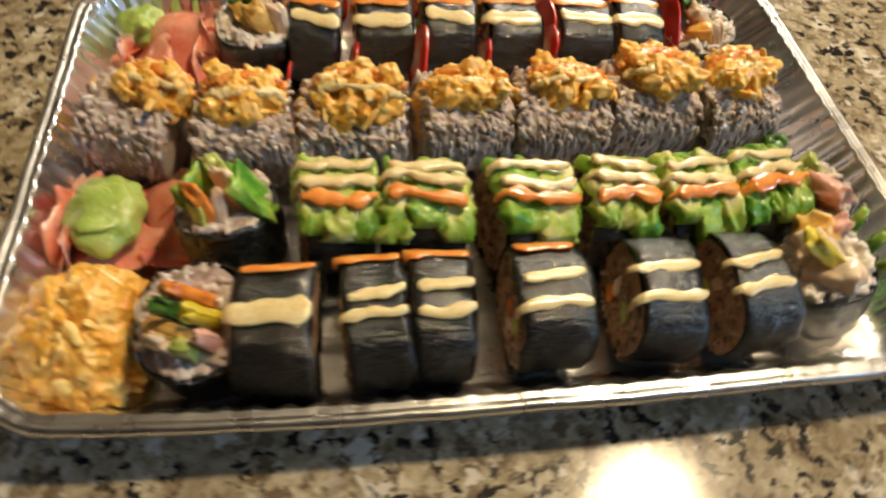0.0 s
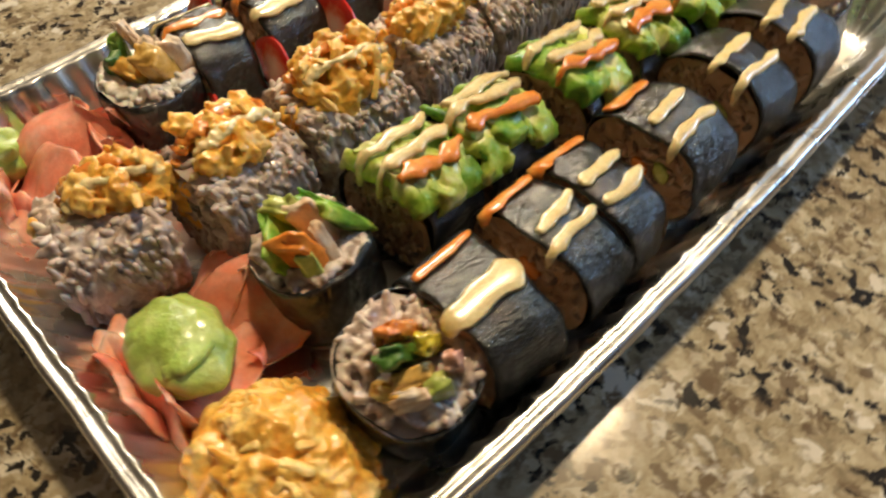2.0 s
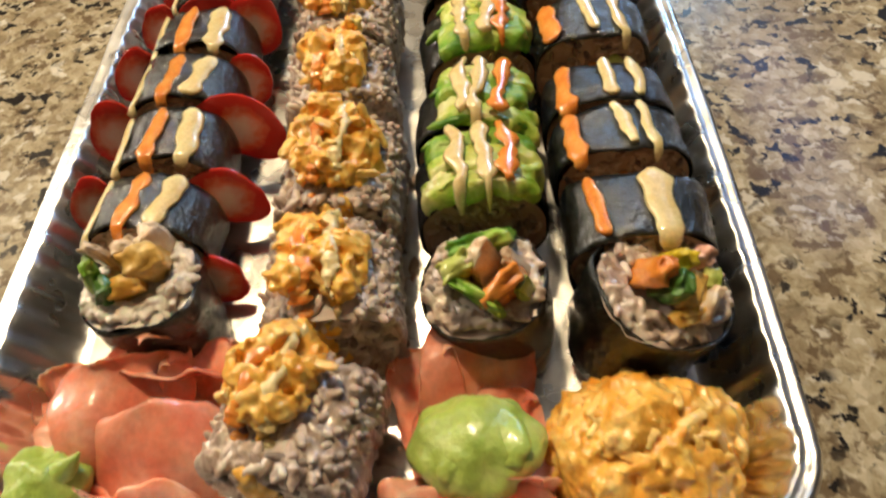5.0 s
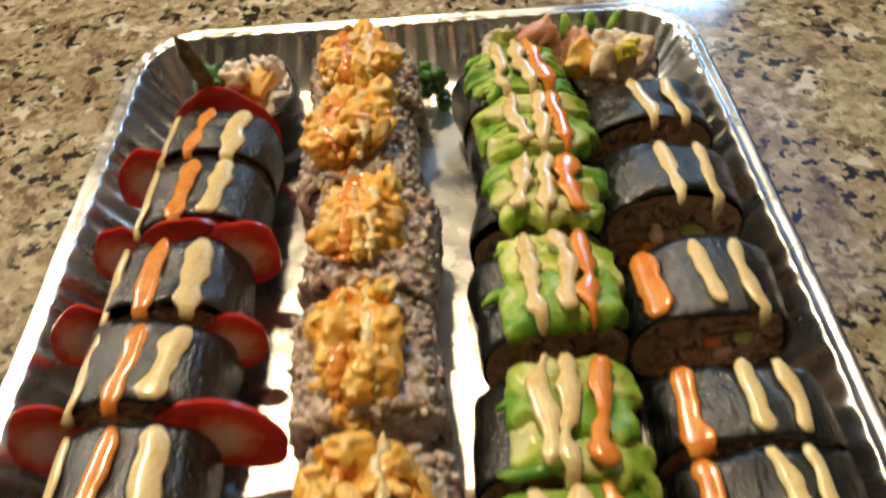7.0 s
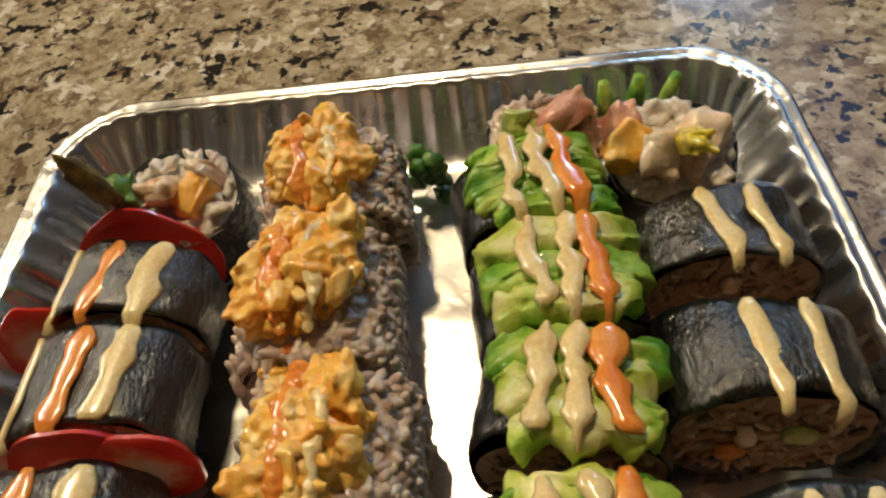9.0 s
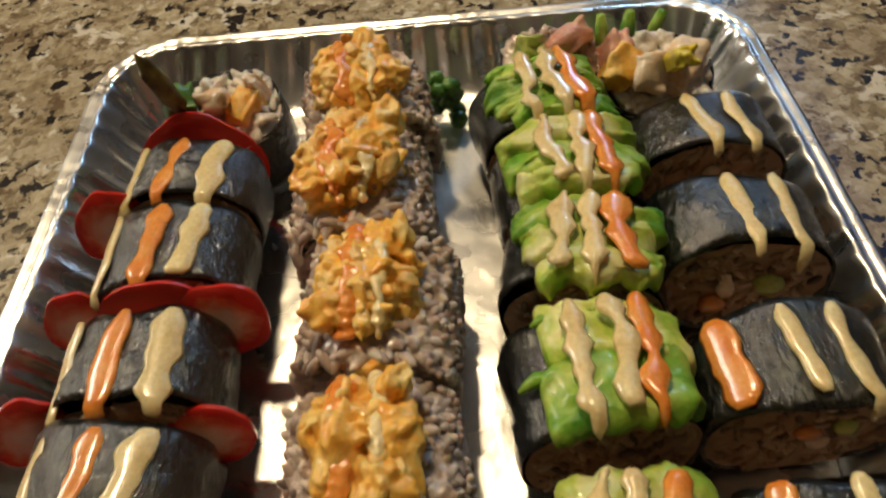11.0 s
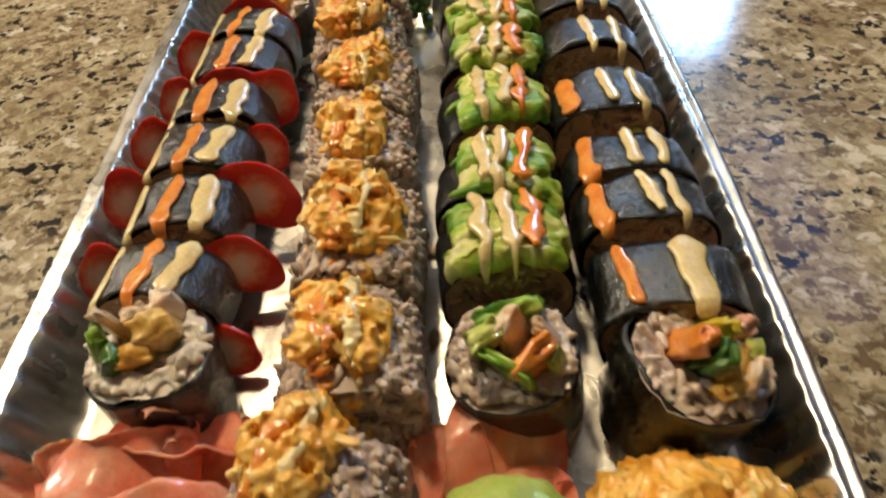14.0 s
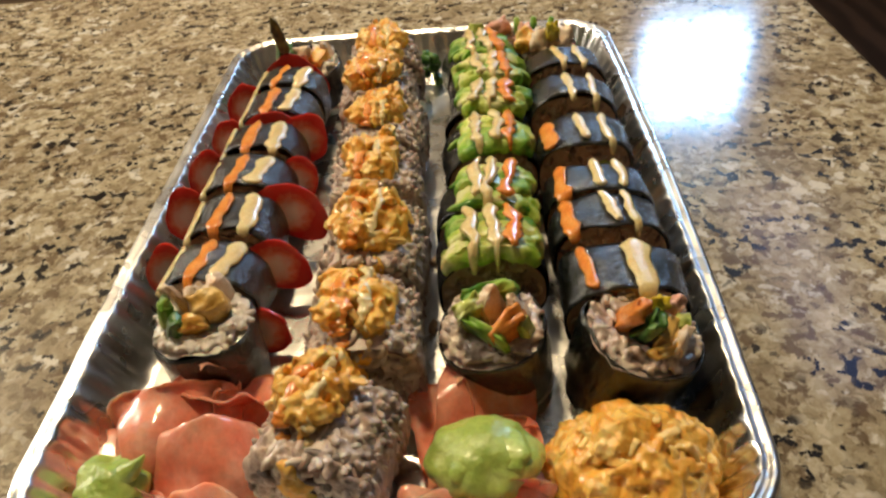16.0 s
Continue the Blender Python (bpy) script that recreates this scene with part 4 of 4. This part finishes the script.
# row of nori rolls with strawberry slices
AX = -0.0810
for i, (y, ln, dx, tl) in enumerate(((0.1310, 0.0265, 0.000, -3), (0.1660, 0.0275, 0.001, -2), (0.1995, 0.0270, 0.000, -2), (0.2325, 0.0290, 0.001, -2), (0.2705, 0.0290, 0.003, -2), (0.3015, 0.0250, 0.004, -1))):
    nori_roll((AX + dx, y, FLOOR + 0.0012), ln, tl, (-3, 2, -2, 3, 1, -2)[i], 0.0228, 0.0205, 11 + i, "nori roll piece striped with orange and cream sauces", "strawberry nori rolls",
              [(CREAM, -0.0168, -0.0160, 0.0046, 0.003), (ORANGE, -0.0032 - 0.001 * (i % 2), -0.0012, 0.0054, 0.007), (CREAM, 0.0078 + 0.002 * (i % 2), 0.0112, 0.0064, 0.003 if i % 2 else 0.0)])
# row of crab-topped rolls
for i, (x, y, ln, tn, tl) in enumerate(((-0.0110, 0.0960, 0.041, 4, -5), (-0.0110, 0.1470, 0.046, -3, -4), (-0.0140, 0.1985, 0.040, 5, -4), (-0.0140, 0.2460, 0.042, -4, -3), (-0.0200, 0.2920, 0.042, 3, -2), (-0.0190, 0.3360, 0.036, 8, 0))):
    crab_roll((x, y, FLOOR + 0.001), ln, tn, 0.0230, 0.0200, 31 + i, tl, (1.0, 1.15, 0.95, 0.95, 1.15, 1.05)[i], (-0.001, 0.002))
crab_roll((-0.0200, 0.0500, FLOOR + 0.001), 0.037, -14, 0.0240, 0.0190, 41, -2, 0.95, (-0.006, 0.008))
# row of avocado rolls
for i, (x, y, ln, tn) in enumerate(((0.0395, 0.1370, 0.029, 2), (0.0400, 0.1735, 0.031, -3), (0.0430, 0.2175, 0.031, 5), (0.0440, 0.2565, 0.026, -5), (0.0455, 0.2905, 0.027, 2), (0.0420, 0.3240, 0.027, 8))):
    avocado_roll((x + 0.0015, y, FLOOR + 0.001), ln, tn, 0.0243, 0.0185, 51 + i, (-6, -5, -7, -6, -4, -3)[i], (3, 3, 2, 3, 3, 4)[i], i == 5)
# row of plain nori rolls
for i, (y, ln, tl, st) in enumerate(((0.1155, 0.0290, -2, [(ORANGE, -0.0135, -0.0180, 0.0042, 0.0), (CREAM, 0.0060, 0.0040, 0.0078, 0.005)]),
                                     (0.1520, 0.0235, -2, [(ORANGE, -0.0180, -0.0185, 0.0066, 0.004), (CREAM, 0.0020, -0.0010, 0.0042, 0.0), (CREAM, 0.0090, 0.0080, 0.0040, 0.006)]),
                                     (0.1775, 0.0235, -2, [(ORANGE, -0.0175, -0.0190, 0.0066, 0.004), (CREAM, 0.0000, -0.0020, 0.0042, 0.0), (CREAM, 0.0105, 0.0090, 0.0040, 0.0)]),
                                     (0.2185, 0.0270, -3, [(ORANGE, -0.0180, -0.0185, 0.0072, 0.0), (CREAM, -0.0005, -0.0030, 0.0042, 0.0), (CREAM, 0.0115, 0.0090, 0.0040, 0.007)]),
                                     (0.2640, 0.0270, -3, [(CREAM, -0.0005, -0.0030, 0.0046, 0.003), (CREAM, 0.0125, 0.0090, 0.0042, 0.009)]),
                                     (0.3015, 0.0240, -3, [(CREAM, -0.0010, -0.0040, 0.0042, 0.004), (CREAM, 0.0105, 0.0080, 0.0040, 0.003)]))):
    nori_roll((0.0950 - 0.0006 * i, y, FLOOR + 0.001), ln, tl, (-3, 2, -2, 1, -3, 2)[i], 0.0255, 0.0210, 71 + i, "nori roll piece striped with cream sauce", "cream striped nori rolls", st)

# ragged end pieces, near and far
end_piece((-0.0750, 0.1000, FLOOR + 0.0180), 0.034, -96, 10, 0.0205, 91, "white rice end piece with egg and crab stick filling", RICE_WHITE,
          [("egg", EGG, 0.003, 0.003, 0.008, 0.0040, 0.0036, 0.3), ("crab_stick", KANI, -0.008, 0.006, 0.013, 0.0016, 0.0014, 5.8), ("asparagus", AVOCADO_GREEN, -0.012, -0.001, 0.009, 0.0020, 0.0018, 5.2), ("asparagus", LEAF, -0.009, -0.007, 0.006, 0.0022, 0.0018, 4.9), ("crab_stick", KANI, 0.006, 0.010, 0.008, 0.0030, 0.0020, 1.0), ("crab_meat", CRAB, -0.003, -0.004, 0.005, 0.0034, 0.0022, 3.4), ("crab_stick", KANI, -0.002, 0.009, 0.009, 0.0026, 0.0018, 0.3)])
end_piece((0.0420, 0.0950, FLOOR + 0.0170), 0.032, -86, -6, 0.0215, 92, "rice end piece with cucumber, avocado and carrot filling", RICE_PURPLE,
          [("cucumber", CUCUMBER, -0.006, 0.002, 0.011, 0.0036, 0.0024, 0.5), ("avocado", AVOCADO_GREEN, -0.001, -0.006, 0.009, 0.0062, 0.0015, 5.7), ("carrot", CARROT, 0.007, -0.005, 0.009, 0.0048, 0.0022, 0.6), ("crab_stick", KANI, 0.012, 0.002, 0.008, 0.0014, 0.0014, 1.5), ("avocado", AVOCADO_GREEN, 0.000, 0.011, 0.010, 0.0060, 0.0022, 0.2), ("crab_stick", KANI, 0.001, 0.004, 0.010, 0.0034, 0.0020, 0.9), ("cucumber", CUCUMBER, 0.013, -0.005, 0.006, 0.0018, 0.0016, 1.2)], 40, -8)
end_piece((0.0930, 0.0880, FLOOR + 0.0185), 0.032, -86, 4, 0.0230, 93, "dark rice end piece with carrot, pepper and cucumber filling", RICE_PURPLE,
          [("carrot", CARROT, -0.007, 0.002, 0.011, 0.0017, 0.0030, 5.9), ("pepper", PEPPER, 0.001, 0.006, 0.010, 0.0016, 0.0022, 0.5), ("cucumber", LEAF, -0.002, -0.002, 0.010, 0.0018, 0.0032, 5.9), ("egg", EGG, 0.005, -0.004, 0.006, 0.0036, 0.0022, 1.0), ("crab_stick", KANI, 0.008, -0.008, 0.006, 0.0032, 0.0016, 1.0), ("cucumber", CUCUMBER, 0.011, -0.001, 0.006, 0.0022, 0.0020, 1.2), ("crab_stick", PINK, 0.009, 0.007, 0.008, 0.0016, 0.0020, 0.8), ("crab_meat", CRAB, 0.002, -0.010, 0.004, 0.0030, 0.0016, 0.4)], 34, 14)
end_piece((-0.0700, 0.3410, FLOOR + 0.018), 0.029, -80, 0, 0.0205, 94, "nori end piece with crab stick and asparagus filling", RICE_WHITE,
          [("crab_stick", KANI, -0.002, 0.000, 0.008, 0.0034, 0.0028, 0.2), ("crab_meat", CRAB, 0.007, -0.002, 0.004, 0.0040, 0.0034, 1.0), ("crab_stick", KANI, 0.012, 0.004, 0.007, 0.0016, 0.0016, 1.2), ("asparagus", LEAF, -0.013, -0.004, 0.010, 0.0036, 0.0034, 5.0)], 14)
end_piece((0.0480, 0.3520, FLOOR + 0.018), 0.028, -78, 10, 0.0190, 95, "rice end piece with pink fish and greens", RICE_PURPLE,
          [("fish", PINK, 0.005, 0.004, 0.008, 0.0055, 0.0034, 0.4), ("cucumber", CUCUMBER, -0.006, 0.004, 0.008, 0.0034, 0.0030, 6.0), ("crab_stick", KANI, -0.002, 0.000, 0.007, 0.0028, 0.0026, 6.0)])
end_piece((0.0870, 0.3440, FLOOR + 0.018), 0.027, -72, -8, 0.0200, 96, "rice end piece with a yellow pepper stick and asparagus", RICE_WHITE,
          [("pepper", PEPPER, 0.003, 0.000, 0.019, 0.0024, 0.0024, 0.2), ("crab_meat", CRAB, -0.012, 0.000, 0.007, 0.0034, 0.0050, 5.8), ("crab_stick", KANI, 0.006, 0.001, 0.005, 0.0060, 0.0050, 1.0), ("fish", PINK, -0.014, 0.006, 0.006, 0.0040, 0.0026, 5.0), ("crab_stick", KANI, -0.004, -0.002, 0.008, 0.0036, 0.0046, 0.0)])

# strawberry slices either side of their row
for i, (x, y, z, lean, yaw, r, wide, roll) in enumerate(((-0.1065, 0.1440, 0.0330, -16, 10, 0.0120, 0.85, 8), (-0.1085, 0.1835, 0.0345, -16, 14, 0.0130, 0.85, 5), (-0.1070, 0.2190, 0.0350, -14, 12, 0.0120, 0.90, 15), (-0.1040, 0.2540, 0.0330, -10, 10, 0.0120, 0.90, 10),
                                                         (-0.1010, 0.2890, 0.0360, -12, 12, 0.0130, 0.95, 12), (-0.0790, 0.3190, 0.0310, -10, 4, 0.0195, 1.18, 0), (-0.0555, 0.1830, 0.0340, -18, -8, 0.0125, 1.55, 32), (-0.0580, 0.1495, 0.0290, -14, -6, 0.0115, 1.45, 22),
                                                         (-0.0600, 0.1160, 0.0210, -16, -12, 0.0105, 1.25, 20), (-0.0600, 0.2510, 0.0350, -12, -8, 0.0140, 1.00, 30), (-0.0600, 0.2175, 0.0300, -12, -6, 0.0120, 1.00, 30), (-0.0790, 0.2520, 0.0305, -9, 2, 0.0182, 1.25, 0))):
    strawberry((x, y, z), (lean, roll, yaw), r, i + 1.5, wide)

# garnishes at the near end
pile = ginger((-0.0780, 0.0560, FLOOR), [((-0.018, -0.004, 0.006), 0.024, 0.026, (6, -8, 10), 0.003), ((0.016, 0.010, 0.007), 0.020, 0.020, (10, 8, -20), 0.003), ((-0.024, 0.008, 0.011), 0.017, 0.018, (14, -20, 20), 0.004), ((0.012, -0.010, 0.013), 0.022, 0.020, (22, 6, 12), 0.004),
                                  ((0.000, 0.006, 0.019), 0.021, 0.019, (26, -6, 8), 0.004), ((0.002, 0.021, 0.021), 0.015, 0.010, (48, -24, 24), 0.003), ((0.022, 0.020, 0.014), 0.015, 0.011, (34, 16, 30), 0.004), ((-0.010, -0.022, 0.009), 0.018, 0.009, (30, 6, -10), 0.004)],
       "pile of pink pickled ginger slices")
rose = ginger((0.0330, 0.0560, FLOOR), [((0.004, 0.014, 0.016), 0.019, 0.020, (22, 2, -10), 0.003), ((-0.012, 0.006, 0.012), 0.013, 0.020, (16, -12, 8), 0.003), ((0.002, -0.010, 0.010), 0.022, 0.020, (4, 2, 0), 0.002), ((0.004, -0.026, 0.012), 0.021, 0.010, (34, 6, 12), 0.005),
                                 ((-0.012, -0.028, 0.008), 0.017, 0.011, (16, -10, -10), 0.004), ((0.012, -0.026, 0.008), 0.017, 0.010, (42, 12, 0), 0.005), ((0.000, -0.033, 0.007), 0.021, 0.007, (60, 0, 6), 0.003)],
       "folded pink pickled ginger slices by the rice rolls")
ginger_ribbon(pile, [(-0.016, 0.016, 0.006), (-0.002, 0.022, 0.006), (0.014, 0.020, 0.006), (0.028, 0.024, 0.005)], 0.024, 0.006, 4.0)
ginger_ribbon(pile, [(-0.014, -0.018, 0.001), (0.000, -0.026, 0.001), (0.014, -0.022, 0.001), (0.026, -0.027, 0.001)], 0.019, -0.006, 5.0)
ginger_ribbon(pile, [(-0.002, -0.034, 0.001), (0.010, -0.031, 0.001), (0.022, -0.035, 0.001)], 0.012, 0.004, 6.0)
ginger_ribbon(pile, [(-0.034, 0.012, 0.001), (-0.028, 0.000, 0.001), (-0.030, -0.012, 0.001)], 0.017, -0.006, 7.0)
ginger_ribbon(rose, [(-0.028, -0.036, 0.001), (-0.014, -0.031, 0.001), (0.002, -0.035, 0.001), (0.014, -0.031, 0.001), (0.024, -0.035, 0.001)], 0.025, -0.007, 1.0)
ginger_ribbon(rose, [(-0.022, -0.030, 0.001), (-0.006, -0.027, 0.001), (0.010, -0.029, 0.001), (0.020, -0.027, 0.001)], 0.029, 0.005, 2.0)
ginger_ribbon(rose, [(-0.012, -0.037, 0.001), (0.000, -0.039, 0.001), (0.008, -0.035, 0.001), (0.016, -0.038, 0.001)], 0.019, 0.004, 3.0)
wasabi((0.0345, 0.0440, 0.0260), (0.0200, 0.0155, 0.0090), 4.2, 0.14)
wasabi((-0.0980, 0.0400, 0.0200), (0.0120, 0.0125, 0.0095), 6.6, 0.26)
crab_mound((0.0855, 0.0430, FLOOR))

# loose greens at the far end
t = thing("asparagus_tips", pose(0.0800, 0.3600, FLOOR + 0.0005), "green asparagus tips lying against the foil", "asparagus")
for k, (a, b) in enumerate((((-0.006, -0.004, 0.002), (-0.012, 0.000, 0.043)), ((-0.002, 0.000, 0.002), (0.000, 0.004, 0.041)), ((0.004, 0.002, 0.002), (0.012, 0.004, 0.040)))):
    stick(t, "asparagus_tip", AVOCADO_GREEN, a, b, 0.0030, 0.0028, k)
t = thing("lettuce_scrap", pose(0.0090, 0.3560, FLOOR), "small curled green lettuce scrap by the foil", "lettuce")
g = Geo()
rg = random.Random(3)
for _ in range(14):
    blob(g, (rg.uniform(-0.006, 0.006), rg.uniform(-0.004, 0.004), rg.uniform(0.003, 0.024)), (0.004, 0.003, 0.0035), 0.7, 2.5, 2, (rg.uniform(0, 90), rg.uniform(0, 90), 0), rg.random() * 9)
part("leaf", g, LEAF, t)
t = thing("asparagus_spear", pose(-0.0800, 0.3270, FLOOR), "brownish green asparagus spear standing among strawberry slices", "asparagus")
stick(t, "stalk", LEAF, (0.001, 0.002, 0.001), (0.000, 0.000, 0.043), 0.0030, 0.0028, 1)
g = Geo()
blob(g, (-0.0015, -0.003, 0.056), (0.0034, 0.0032, 0.0145), 0.35, 3, 3, (12, -6, 0), 2.0)
part("tip", g, food("asparagus_tip", (0.05, 0.04, 0.012), (0.14, 0.11, 0.03), (0.24, 0.22, 0.06), 0.4, 200, 0.5), t, "browned asparagus tip")
crumb((0.0150, 0.1700, FLOOR), (0.0042, 0.0024, 0.0020), KANI, "small tan crumb on the foil between rolls", 1.0)
crumb((0.0135, 0.1250, FLOOR), (0.0040, 0.0018, 0.0020), RICE_BROWN, "small brown crumb on the foil between rolls", 2.0)
